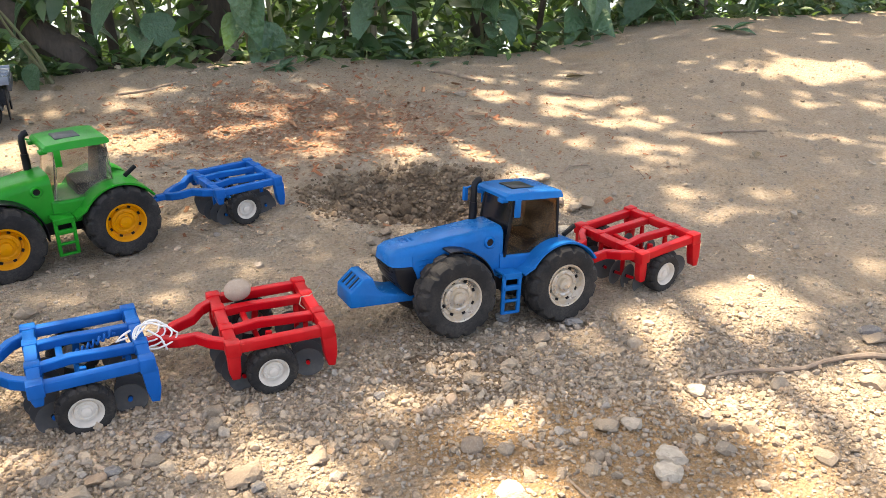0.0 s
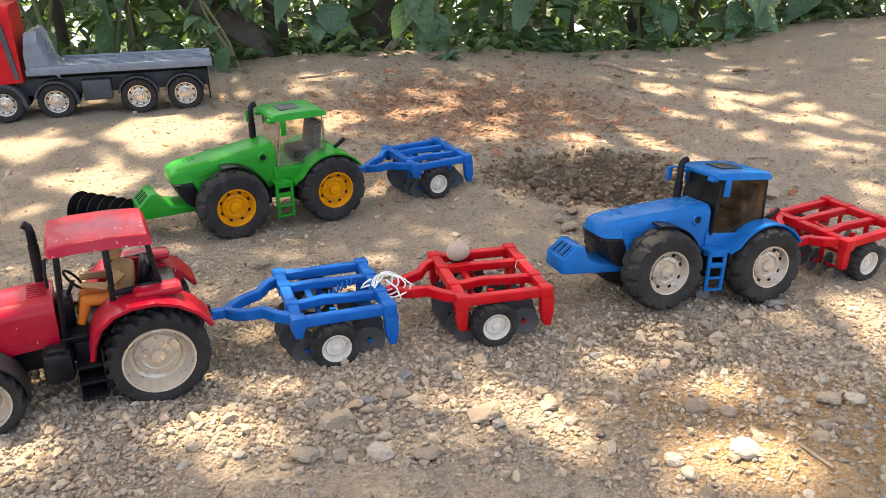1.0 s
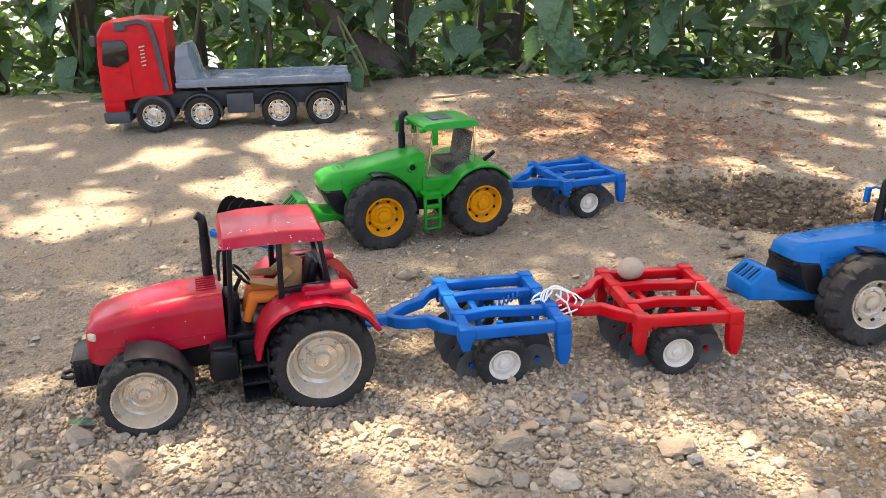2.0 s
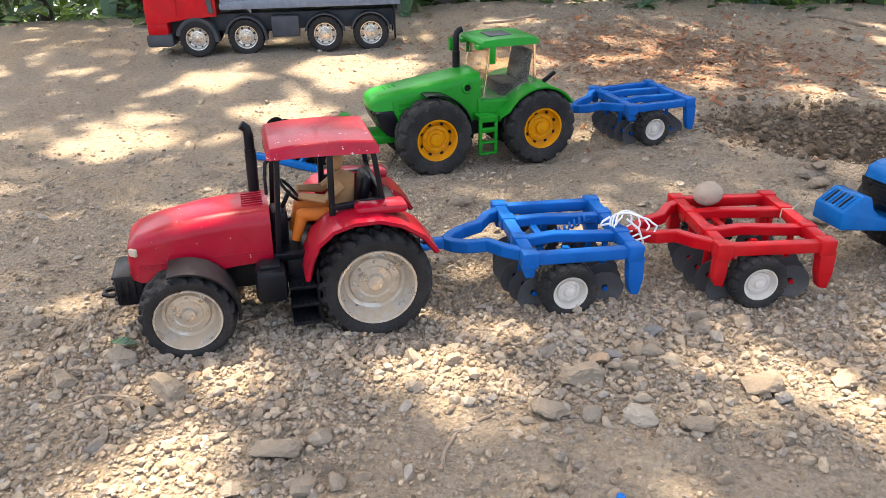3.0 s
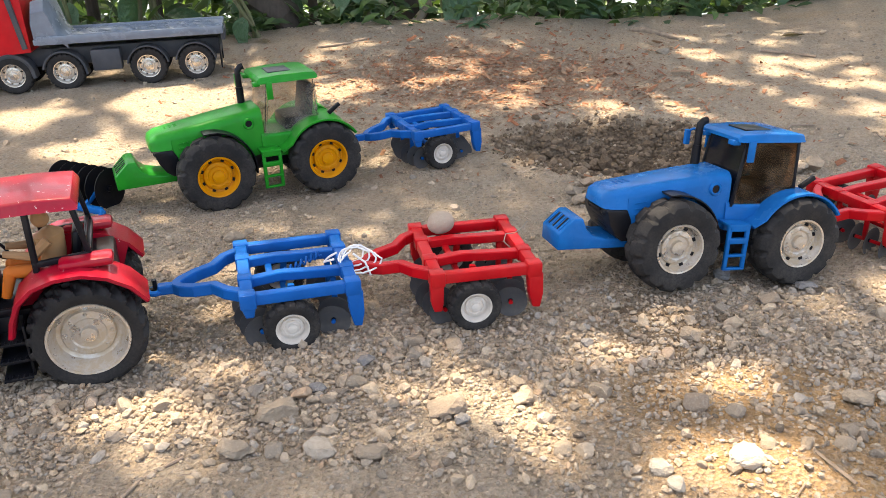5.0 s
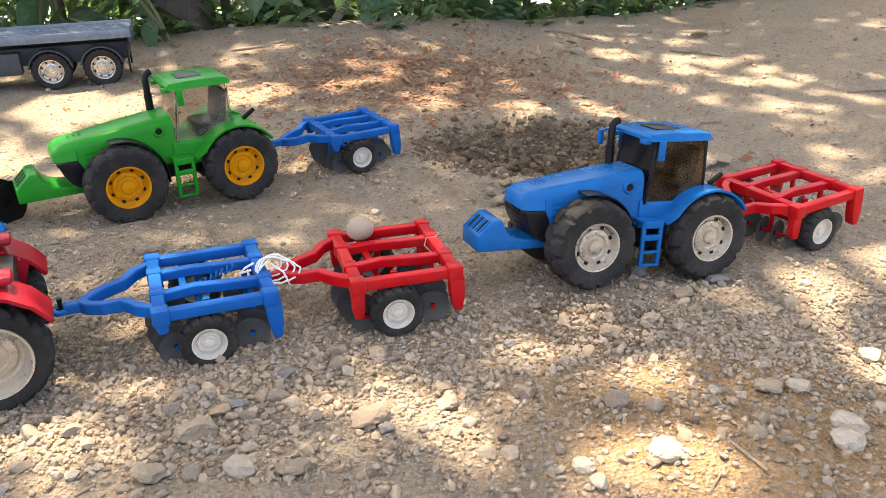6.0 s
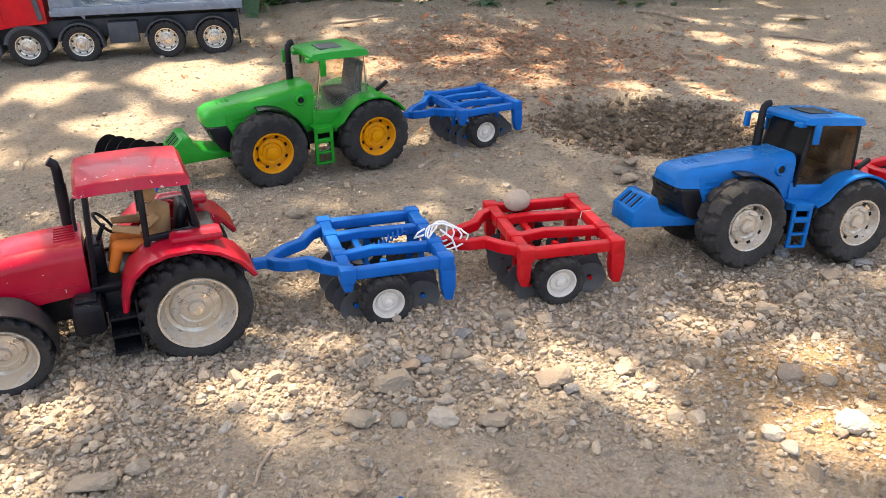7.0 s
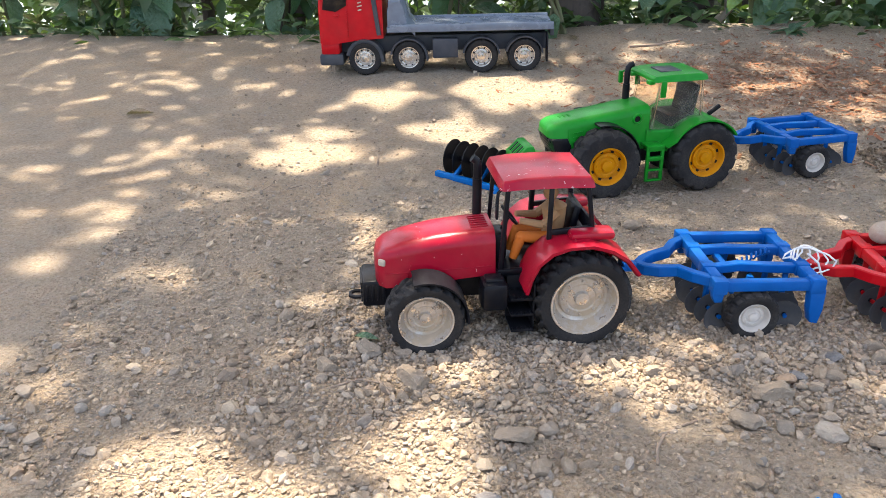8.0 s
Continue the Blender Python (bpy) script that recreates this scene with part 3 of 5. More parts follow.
        wedge(bm, [(x, z) for x, z in arc(0, r, 0.052, 22, 150, 12)] + [(-0.03, 0.06), (0.045, 0.06)], *sorted((s * 0.027, s * 0.0295)), bevel=0)
        part("rear_mudguard", bm, paint, t)
        bm = bmesh.new()
        band(bm, arc(base, r, 0.0530, 80, 188, 12), *sorted((s * 0.029, s * 0.050)), 0.0020)
        part("front_mudguard", bm, BLACK, t, "thin black mudguard")
        bm = bmesh.new()
        for x in (0.0620, 0.0830):
            span(bm, (x - 0.0022, s * 0.0545 - 0.0018, 0.0200), (x + 0.0022, s * 0.0545 + 0.0018, 0.0690), 0.0006)
        for z, hh in ((0.0215, 0.0028), (0.0360, 0.0028), (0.0520, 0.0060), (0.0660, 0.0070)):
            span(bm, (0.0620, s * 0.0545 - 0.0022, z - hh / 2), (0.0830, s * 0.0545 + 0.0026, z + hh / 2), 0.0006)
        span(bm, (0.0600, min(s * 0.034, s * 0.0572), 0.0668), (0.0850, max(s * 0.034, s * 0.0572), 0.0702), 0.0008)
        part("step_ladder", bm, paint, t)
    bm = bmesh.new()
    tube(bm, [(0.087, -0.022, 0.106), (0.087, -0.022, 0.138)], 0.0050, 12)
    tube(bm, [(0.087, -0.022, 0.138), (0.087, -0.022, 0.155), (0.0862, -0.022, 0.160), (0.083, -0.022, 0.1635), (0.079, -0.022, 0.1645)], 0.0041, 12)
    part("exhaust_pipe", bm, BLACK, t, "black exhaust pipe bent at the top")
    bm = bmesh.new()
    box(bm, (0.020, 0.005, 0.005), (-0.026, 0.022, 0.104), 0.001, Matrix.Rotation(radians(35), 4, "Y"))
    part("rear_lamp", bm, BLACK, t)
    bm = bmesh.new()
    span(bm, (-0.045, -0.008, 0.040), (-0.025, 0.008, 0.052), 0.002)
    tube(bm, [(-0.045, 0, 0.046), (-0.053, 0, 0.046), (-0.053, 0, 0.054)], 0.0022, 8)
    part("hitch", bm, BLACK, t)
    return t


def red_tractor(at):
    t = tagged(empty("toy_tractor", None, at), "worn red toy tractor with open cab, silver rims and scuffed roof", "toy tractor")
    base, r, rf = 0.1395, 0.0448, 0.0352
    for s in (1, -1):
        m = Matrix.Translation((0, s * 0.048, r))
        wheel(t, "red_rear", m if s > 0 else m @ flip(), r, 0.034, 0.0312, TYRE_CLEAN, CHROME, 20, "bars", "dusty silver rim")
        m = Matrix.Translation((base, s * 0.048, rf))
        wheel(t, "red_front", m if s > 0 else m @ flip(), rf, 0.030, 0.0248, TYRE_CLEAN, CHROME, 18, "bars", "dusty silver rim")
    bm = bmesh.new()
    span(bm, (-0.035, -0.018, 0.034), (0.165, 0.018, 0.064), 0.003)
    span(bm, (-0.009, -0.036, r - 0.008), (0.009, 0.036, r + 0.008), 0.002)
    span(bm, (base - 0.007, -0.036, rf - 0.006), (base + 0.007, 0.036, rf + 0.006), 0.002)
    part("chassis", bm, BLACK, t, "black underbody")
    bm = bmesh.new()
    loft(bm, [rounded(*s) for s in ((0.1800, 0.058, 0.0745, 0.014, 0.018, 0.005), (0.1775, 0.054, 0.0820, 0.0205, 0.0235, 0.008), (0.171, 0.052, 0.0870, 0.0240, 0.0265, 0.010), (0.155, 0.053, 0.0920, 0.0255, 0.0285, 0.011),
                                     (0.125, 0.057, 0.0980, 0.027, 0.0300, 0.012), (0.10, 0.060, 0.1005, 0.0275, 0.031, 0.012), (0.074, 0.062, 0.1015, 0.028, 0.0315, 0.012))])
    bonnet = part("bonnet", bm, RED, t, angle=50)
    for s in (1, -1):
        bm = bmesh.new()
        box(bm, (0.0070, 0.0036, 0.0062), (0.1745, s * 0.0224, 0.0755), 0.0014, Matrix.Rotation(s * radians(-38), 4, "Z"))
        part("headlight", bm, CREAM, bonnet, "small cream headlight")
        bm = bmesh.new()
        beam(bm, (0.172, s * 0.0262, 0.0655), (0.078, s * 0.0309, 0.0705), 0.0010, 0.0009, 0.0003)
        beam(bm, (0.155, s * 0.0282, 0.0535), (0.149, s * 0.0270, 0.074), 0.0008, 0.0010, 0.0003)
        part("panel_seam", bm, RED, bonnet)
    bm = bmesh.new()
    for k in range(6):
        beam(bm, (0.094, -0.012 + k * 0.0048, 0.1012), (0.078, -0.012 + k * 0.0048, 0.1019), 0.0016, 0.001, 0.0003)
    part("vent_rib", bm, RED, bonnet)
    bm = bmesh.new()
    span(bm, (0.160, -0.0195, 0.030), (0.1925, 0.0195, 0.0560), 0.003)
    bumper = part("front_bumper", bm, BLACK, t, "black ribbed front bumper")
    for k in range(5):
        bm = bmesh.new()
        span(bm, (0.1915, -0.016, 0.034 + k * 0.0044), (0.1940, 0.016, 0.0362 + k * 0.0044), 0.0005)
        part("rib", bm, BLACK, bumper)
    for s in (1, -1):
        for k in range(4):
            bm = bmesh.new()
            span(bm, (0.172 + k * 0.005, s * 0.0195 - 0.0009, 0.036), (0.1745 + k * 0.005, s * 0.0195 + 0.0009, 0.052), 0.0004)
            part("rib", bm, BLACK, bumper)
    bm = bmesh.new()
    tube(bm, [(0.192, 0.006, 0.034), (0.199, 0.006, 0.034), (0.2035, 0.003, 0.034), (0.2035, -0.003, 0.034), (0.199, -0.006, 0.034), (0.192, -0.006, 0.034)], 0.0019, 8)
    part("tow_hook", bm, BLACK, t)
    for s in (1, -1):
        bm = bmesh.new()
        band(bm, arc(base, rf, 0.0380, 74, 186, 12), *sorted((s * 0.034, s * 0.0630)), 0.0024)
        part("front_mudguard", bm, BLACK, t, "black front mudguard")
        bm = bmesh.new()
        line = [(0.0535, 0.057), (0.0505, 0.070), (0.044, 0.084), (0.032, 0.0945), (0.016, 0.0995), (-0.004, 0.1000), (-0.022, 0.0945), (-0.038, 0.084), (-0.049, 0.070)]
        band(bm, line, *sorted((s * 0.026, s * 0.0635)), 0.0045)
        wedge(bm, line[1:-1] + [(-0.03, 0.062), (0.04, 0.062)], *sorted((s * 0.0255, s * 0.029)), bevel=0)
        box(bm, (0.040, 0.020, 0.008), (-0.008, s * 0.039, 0.1015), 0.0036)
        part("rear_mudguard", bm, RED, t)
        bm = bmesh.new()
        span(bm, (0.066, min(s * 0.030, s * 0.055), 0.0365), (0.0895, max(s * 0.030, s * 0.055), 0.0635), 0.005)
        span(bm, (0.070, min(s * 0.036, s * 0.050), 0.0625), (0.086, max(s * 0.036, s * 0.050), 0.0665), 0.002)
        part("fuel_tank", bm, BLACK, t, "black side tank")
        bm = bmesh.new()
        for z, out in ((0.020, 0.061), (0.034, 0.0585), (0.048, 0.056)):
            span(bm, (0.044, min(s * 0.034, s * out), z - 0.0012), (0.0645, max(s * 0.034, s * out), z + 0.0012), 0.0005)
            for k in range(5):
                span(bm, (0.0455 + k * 0.004, s * out - 0.0045, z + 0.0008), (0.0470 + k * 0.004, s * out + 0.0002, z + 0.0020), 0.0003)
        span(bm, (0.044, s * 0.034 - 0.0012, 0.020), (0.0645, s * 0.034 + 0.0012, 0.062), 0.0006)
        span(bm, (0.0425, min(s * 0.034, s * 0.056), 0.0185), (0.0445, max(s * 0.034, s * 0.056), 0.062), 0.0006)
        part("steps", bm, BLACK, t, "black ribbed steps")
    bm = bmesh.new()
    span(bm, (-0.028, -0.0345, 0.060), (0.074, 0.0345, 0.0665), 0.002)
    span(bm, (0.060, -0.013, 0.066), (0.0735, 0.013, 0.0930), 0.004)
    span(bm, (-0.028, -0.030, 0.066), (-0.006, 0.030, 0.093), 0.004)
    part("cab_floor", bm, BLACK, t)
    for s in (1, -1):
        for p, q, w in (((0.0705, s * 0.0335, 0.064), (0.0655, s * 0.0325, 0.1455), 0.0042), ((0.028, s * 0.0345, 0.095), (0.0275, s * 0.033, 0.1455), 0.0045), ((-0.012, s * 0.0335, 0.098), (-0.0045, s * 0.0325, 0.1455), 0.0045)):
            bm = bmesh.new()
            beam(bm, p, q, w, w * 0.9, 0.001)
            part("pillar", bm, BLACK, t)
        bm = bmesh.new()
        beam(bm, (0.030, s * 0.0345, 0.1015), (-0.011, s * 0.0340, 0.1045), 0.004, 0.005, 0.001)
        beam(bm, (0.073, s * 0.0340, 0.066), (0.050, s * 0.0345, 0.0665), 0.004, 0.005, 0.001)
        beam(bm, (0.050, s * 0.0345, 0.0665), (0.036, s * 0.0345, 0.0800), 0.004, 0.0045, 0.001)
        part("side_rail", bm, BLACK, t)
    bm = bmesh.new()
    beam(bm, (-0.011, -0.033, 0.106), (-0.011, 0.033, 0.106), 0.004, 0.005, 0.001)
    beam(bm, (-0.009, -0.033, 0.106), (-0.0085, 0.033, 0.106), 0.003, 0.014, 0.001)
    part("cross_rail", bm, BLACK, t)
    bm = bmesh.new()
    beam(bm, (0.0645, -0.033, 0.143), (0.0645, 0.033, 0.143), 0.004, 0.005, 0.001)
    part("cross_rail", bm, BLACK, t)
    bm = bmesh.new()
    span(bm, (0.000, -0.014, 0.066), (0.028, 0.014, 0.079), 0.004)
    box(bm, (0.008, 0.028, 0.040), (0.000, 0, 0.097), 0.004, Matrix.Rotation(radians(-10), 4, "Y"))
    part("seat", bm, BLACK, t, "black driver's seat")
    bm = bmesh.new()
    tube(bm, [(0.064, 0, 0.090), (0.057, 0, 0.105)], 0.0018, 8)
    wheel_turn = Matrix.Translation((0.0565, 0, 0.106)) @ Matrix.Rotation(radians(-50), 4, "Y")
    tube(bm, [wheel_turn @ Vector((0.0105 * math.cos(a), 0.0105 * math.sin(a), 0)) for a in np.linspace(0, 2 * math.pi, 21)], 0.0013, 6)
    part("steering_wheel", bm, BLACK, t)
    bm = bmesh.new()
    loft(bm, [rounded(*s) for s in ((0.0730, 0.1430, 0.1455, 0.033, 0.0355, 0.001), (0.070, 0.1432, 0.1505, 0.036, 0.0385, 0.003), (0.052, 0.1440, 0.1528, 0.0360, 0.0385, 0.003), (0.02, 0.1440, 0.1536, 0.0360, 0.0385, 0.003), (-0.006, 0.1432, 0.1520, 0.0355, 0.0385, 0.003), (-0.0095, 0.1430, 0.1470, 0.034, 0.037, 0.0015))])
    part("roof", bm, RED_WORN, t, "red roof with pale chipped edges")
    bm = bmesh.new()
    tube(bm, [(0.083, -0.021, 0.100), (0.083, -0.021, 0.135)], 0.0044, 12)
    tube(bm, [(0.083, -0.021, 0.135), (0.083, -0.021, 0.146), (0.0842, -0.021, 0.1515), (0.0880, -0.021, 0.1545)], 0.0038, 12)
    part("exhaust_pipe", bm, BLACK, t, "black exhaust pipe bent at the top")
    bm = bmesh.new()
    tube(bm, [(0.068, 0.028, 0.143), (0.074, 0.032, 0.140), (0.0755, 0.034, 0.128)], 0.0016, 6)
    span(bm, (0.0740, 0.0315, 0.117), (0.0765, 0.0370, 0.131), 0.001)
    part("mirror", bm, BLACK, t)
    bm = bmesh.new()
    span(bm, (-0.047, -0.009, 0.040), (-0.030, 0.009, 0.058), 0.002)
    tube(bm, [(-0.045, 0, 0.048), (-0.053, 0, 0.048), (-0.053, 0, 0.057)], 0.0023, 8)
    part("hitch", bm, BLACK, t)
    # the seated doll: one plain mesh
    bm = bmesh.new()
    for s in (1, -1):
        tube(bm, [(0.010, s * 0.008, 0.087), (0.040, s * 0.010, 0.0905)], [0.0068, 0.0056], 10)
        ball(bm, (0.040, s * 0.010, 0.0905), (0.0058,) * 3)
        tube(bm, [(0.040, s * 0.010, 0.0905), (0.0475, s * 0.0105, 0.068)], [0.0055, 0.0042], 10)
        tube(bm, [(0.006, s * 0.0125, 0.116), (0.020, s * 0.0145, 0.104)], [0.0048, 0.0042], 8, 1)
        tube(bm, [(0.020, s * 0.0145, 0.104), (0.042, s * 0.009, 0.1075)], [0.0042, 0.0030], 8, 1)
    tube(bm, [(0.008, 0, 0.084), (0.005, 0, 0.100), (0.006, 0, 0.118), (0.008, 0, 0.123)], [0.0105, 0.0105, 0.0125, 0.005], 12, 1)
    ball(bm, (0.010, 0, 0.1325), (0.0075, 0.0068, 0.0085), 1)
    tagged(part("doll", bm, [ORANGE, TAN], None, at=at @ Matrix.Translation((0.012, 0.008, 0.010)) @ Matrix.Diagonal((0.92, 0.92, 0.90, 1))), "small plastic doll in orange trousers seated in cab", "doll")
    return t


def harrow(label, at, paint, foot=0.038, spring=False):
    """A toy disc harrow: frame of beams, A-shaped drawbar, two wheels, two gangs of discs."""
    t = tagged(empty("toy_harrow", None, at), label, "toy harrow", "disc harrows")
    hw, xf, xr, zt = 0.052, 0.034, -0.054, 0.0550
    for s in (1, -1):
        m = Matrix.Translation((0, s * 0.0515, 0.0245))
        wheel(t, "harrow", m if s > 0 else m @ flip(), 0.0245, 0.021, 0.0145, TYRE, WHITE, 16, "blocks", "dusty white rim")
    for nm, x in (("front_beam", xf), ("rear_beam", xr)):
        bm = bmesh.new()
        beam(bm, (x, -hw, zt), (x, hw, zt), 0.0105, 0.0100, 0.0012)
        for y in (-0.021, 0.021):
            span(bm, (x - 0.0062, y - 0.006, zt - 0.0056), (x + 0.0062, y + 0.006, zt + 0.0058), 0.0006)
        part(nm, bm, paint, t)
    for s in (1, -1):
        bm = bmesh.new()
        beam(bm, (xf, s * hw, zt - 0.001), (xr, s * hw, zt - 0.001), 0.0095, 0.0095, 0.0012)
        part("side_beam", bm, paint, t)
        bm = bmesh.new()
        rail(bm, [(xf, s * 0.020, zt - 0.001), (0.024, s * 0.020, zt), (0.004, s * 0.0185, zt + 0.0015), (-0.022, s * 0.019, zt), (xr, s * 0.020, zt - 0.001)], 0.0088, 0.0085)
        part("inner_beam", bm, paint, t, angle=14)
        for x, nm in ((xf, "corner_cap"), (xr, "corner_cap")):
            bm = bmesh.new()
            span(bm, (x - 0.0068, s * (hw + 0.0005) - 0.0064, zt - 0.0078), (x + 0.0068, s * (hw + 0.0005) + 0.0064, zt + 0.0060), 0.0014)
            part(nm, bm, paint, t)
        bm = bmesh.new()
        wedge(bm, ((xr - 0.008, zt - 0.004), (xr + 0.006, zt - 0.004), (xr + 0.004, 0.030), (xr + 0.001, 0.0175), (xr - 0.006, 0.0165), (xr - 0.0085, 0.030)), *sorted((s * (hw - 0.004), s * (hw + 0.0065))), bevel=0.001)
        part("rear_leg", bm, paint, t)
        bm = bmesh.new()
        wedge(bm, ((xf - 0.006, zt - 0.004), (xf + 0.006, zt - 0.004), (xf + 0.0055, foot + 0.008), (xf + 0.003, foot), (xf - 0.004, foot), (xf - 0.0055, foot + 0.008)), *sorted((s * (hw - 0.005), s * (hw + 0.004))), bevel=0.001)
        part("front_leg", bm, paint, t)
    bm = bmesh.new()
    arm = [(xf + 0.002, 0.044, zt - 0.001), (0.050, 0.0340, zt - 0.001), (0.060, 0.0195, zt - 0.002), (0.076, 0.0150, zt - 0.0045), (0.087, 0.0080, zt - 0.006), (0.0915, 0.0025, zt - 0.0065)]
    rail(bm, arm + [(x, -y, z) for x, y, z in arm[::-1]], 0.0082, 0.0102)
    span(bm, (0.0890, -0.0048, zt - 0.0110), (0.1075, 0.0048, zt - 0.0022), 0.0016)
    tube(bm, [(0.110 + 0.005 * math.cos(a), 0.005 * math.sin(a), zt - 0.008) for a in np.linspace(0, 2 * math.pi, 17)], 0.0026, 8)
    part("drawbar", bm, paint, t, angle=14)
    bm = bmesh.new()
    beam(bm, (0, -0.044, 0.0232), (0, 0.044, 0.0232), 0.005, 0.005, 0.001)
    for s in (1, -1):
        beam(bm, (0, s * 0.030, 0.0232), (-0.004, s * 0.030, zt - 0.003), 0.005, 0.006, 0.001)
    beam(bm, (0.012, -0.018, zt - 0.004), (0.012, 0.018, zt - 0.004), 0.006, 0.005, 0.001)
    part("axle", bm, paint, t)
    for x, n, yaw in ((0.029, 6, 13), (-0.041, 6, -13)):
        for s in (1, -1):
            spin = Matrix.Translation((x, s * 0.025, 0.0165)) @ Matrix.Rotation(radians(s * yaw), 4, "Z")
            bm = bmesh.new()
            tube(bm, [(0, -0.020, 0), (0, 0.020, 0)], 0.002, 8)
            box(bm, (0.005, 0.004, 0.036), (0, -s * 0.006, 0.018), 0.0008)
            gang = part("gang_shaft", bm, paint, t, at=spin)
            for k in range(3):
                y = (-0.0165, 0, 0.0165)[k]
                if "disc" not in SHARED:
                    bm = bmesh.new()
                    lathe(bm, [(0.0001, -0.0016), (0.006, -0.0013), (0.011, 0.0000), (0.0152, 0.0014), (0.0153, 0.0018), (0.011, 0.0007), (0.006, -0.0005), (0.0001, -0.0008)], 28)
                    lathe(bm, [(0.0001, 0.0012), (0.0022, 0.0010), (0.0024, -0.0016)], 12, 1)
                    SHARED["disc"] = part("disc", bm, [STEEL, BLACK], gang, at=Matrix.Translation((0, y, 0))).data
                else:
                    again("disc", SHARED["disc"], gang, at=Matrix.Translation((0, y, 0)))
    if spring:
        bm = bmesh.new()
        pts = []
        for k in range(81):
            a = 2 * math.pi * k / 10
            pts.append((0.004 - 0.040 * k / 80, 0.004 + 0.0030 * math.cos(a) - 0.014 * k / 80, 0.050 + 0.0030 * math.sin(a) + 0.009 * k / 80))
        tube(bm, pts, 0.0010, 5)
        part("spring", bm, paint, t, "coiled spring")
    return t


GREEN_AT = stand((-0.419, 0.938), (-0.533, 0.846), 0.058, 0.003)
big_tractor("toy_tractor", "bright green toy tractor with yellow rims and clear cab", GREEN_AT, GREEN, YELLOW, "yellow rim", CLEAR, CLEAR, "green_wheel")
BLUE_AT = stand((0.1345, 0.755), (0.0265, 0.703), 0.058, 0.001, True) @ Matrix.Diagonal((0.92, 0.92, 0.93, 1))
big_tractor("toy_tractor", "blue toy tractor with silver rims and smoked cab panes", BLUE_AT, BLUE, CHROME, "dusty silver rim", SMOKE, DARK_PANE, "blue_wheel")
RED_AT = stand((-0.441, 0.463), (-0.556, 0.384), 0.058)
red_tractor(RED_AT)


def trailing(hub, toward):
    """The pose of a harrow by its near wheel and a spot in front of that."""
    return stand(hub, toward, 0.0605)


HARROW_A = trailing((-0.304, 0.539), (-0.441, 0.463))
HARROW_B = trailing((-0.158, 0.606), (-0.304, 0.539))
harrow("blue plastic toy disc harrow hitched behind red tractor", HARROW_A, DEEP_BLUE, spring=True)
harrow("red plastic toy disc harrow tied on with white string", HARROW_B, SCARLET, 0.022)
harrow("dusty blue toy disc harrow hitched behind green tractor", trailing((-0.283, 1.034), (-0.419, 0.933)), DEEP_BLUE)
harrow("red plastic toy disc harrow hitched behind blue tractor", trailing((0.268, 0.832), (0.136, 0.745)), SCARLET, 0.022)


def make_string():
    rng = random.Random(5)
    bm = bmesh.new()
    for k in range(4):
        c, w, h = Vector((-0.062 - k * 0.002, 0.004 + k * 0.004, 0.0590)), 0.014 + 0.0022 * k, 0.0072 + 0.0008 * k
        pts = []
        for i in range(33):
            a = 2 * math.pi * i / 32
            pts.append(c + Vector((w * math.cos(a) * 0.9, 0.004 * math.sin(2 * a + k) + 0.010 * math.cos(a + k * 0.7), h * math.sin(a) * 0.9)) + Vector([rng.uniform(-0.0006, 0.0006) for _ in "xyz"]))
        tube(bm, pts, 0.00085, 6)
    tube(bm, [(-0.048, 0.010, 0.067), (-0.040, 0.016, 0.0665), (-0.034, 0.024, 0.066), (-0.044, 0.020, 0.0655)], 0.0010, 6)
    tube(bm, [(-0.062, 0.014, 0.066), (-0.072, 0.018, 0.058), (-0.076, 0.022, 0.046)], 0.0010, 6)
    tagged(part("string", bm, STRING, None, at=HARROW_A), "white string wound round the harrow hitch", "string")


make_string()


def make_wire():
    bm = bmesh.new()
    tube(bm, [(-0.046, -0.008, 0.062), (-0.054, -0.006, 0.0628), (-0.064, -0.014, 0.064), (-0.074, -0.030, 0.063), (-0.078, -0.040, 0.058)], 0.0005, 5)
    tube(bm, [(-0.046, -0.008, 0.062), (-0.043, -0.004, 0.056), (-0.047, 0.000, 0.052)], 0.0005, 5)
    tagged(part("wire", bm, WIRE, None, at=HARROW_B), "thin bare wire twisted round the red harrow", "wire")


make_wire()


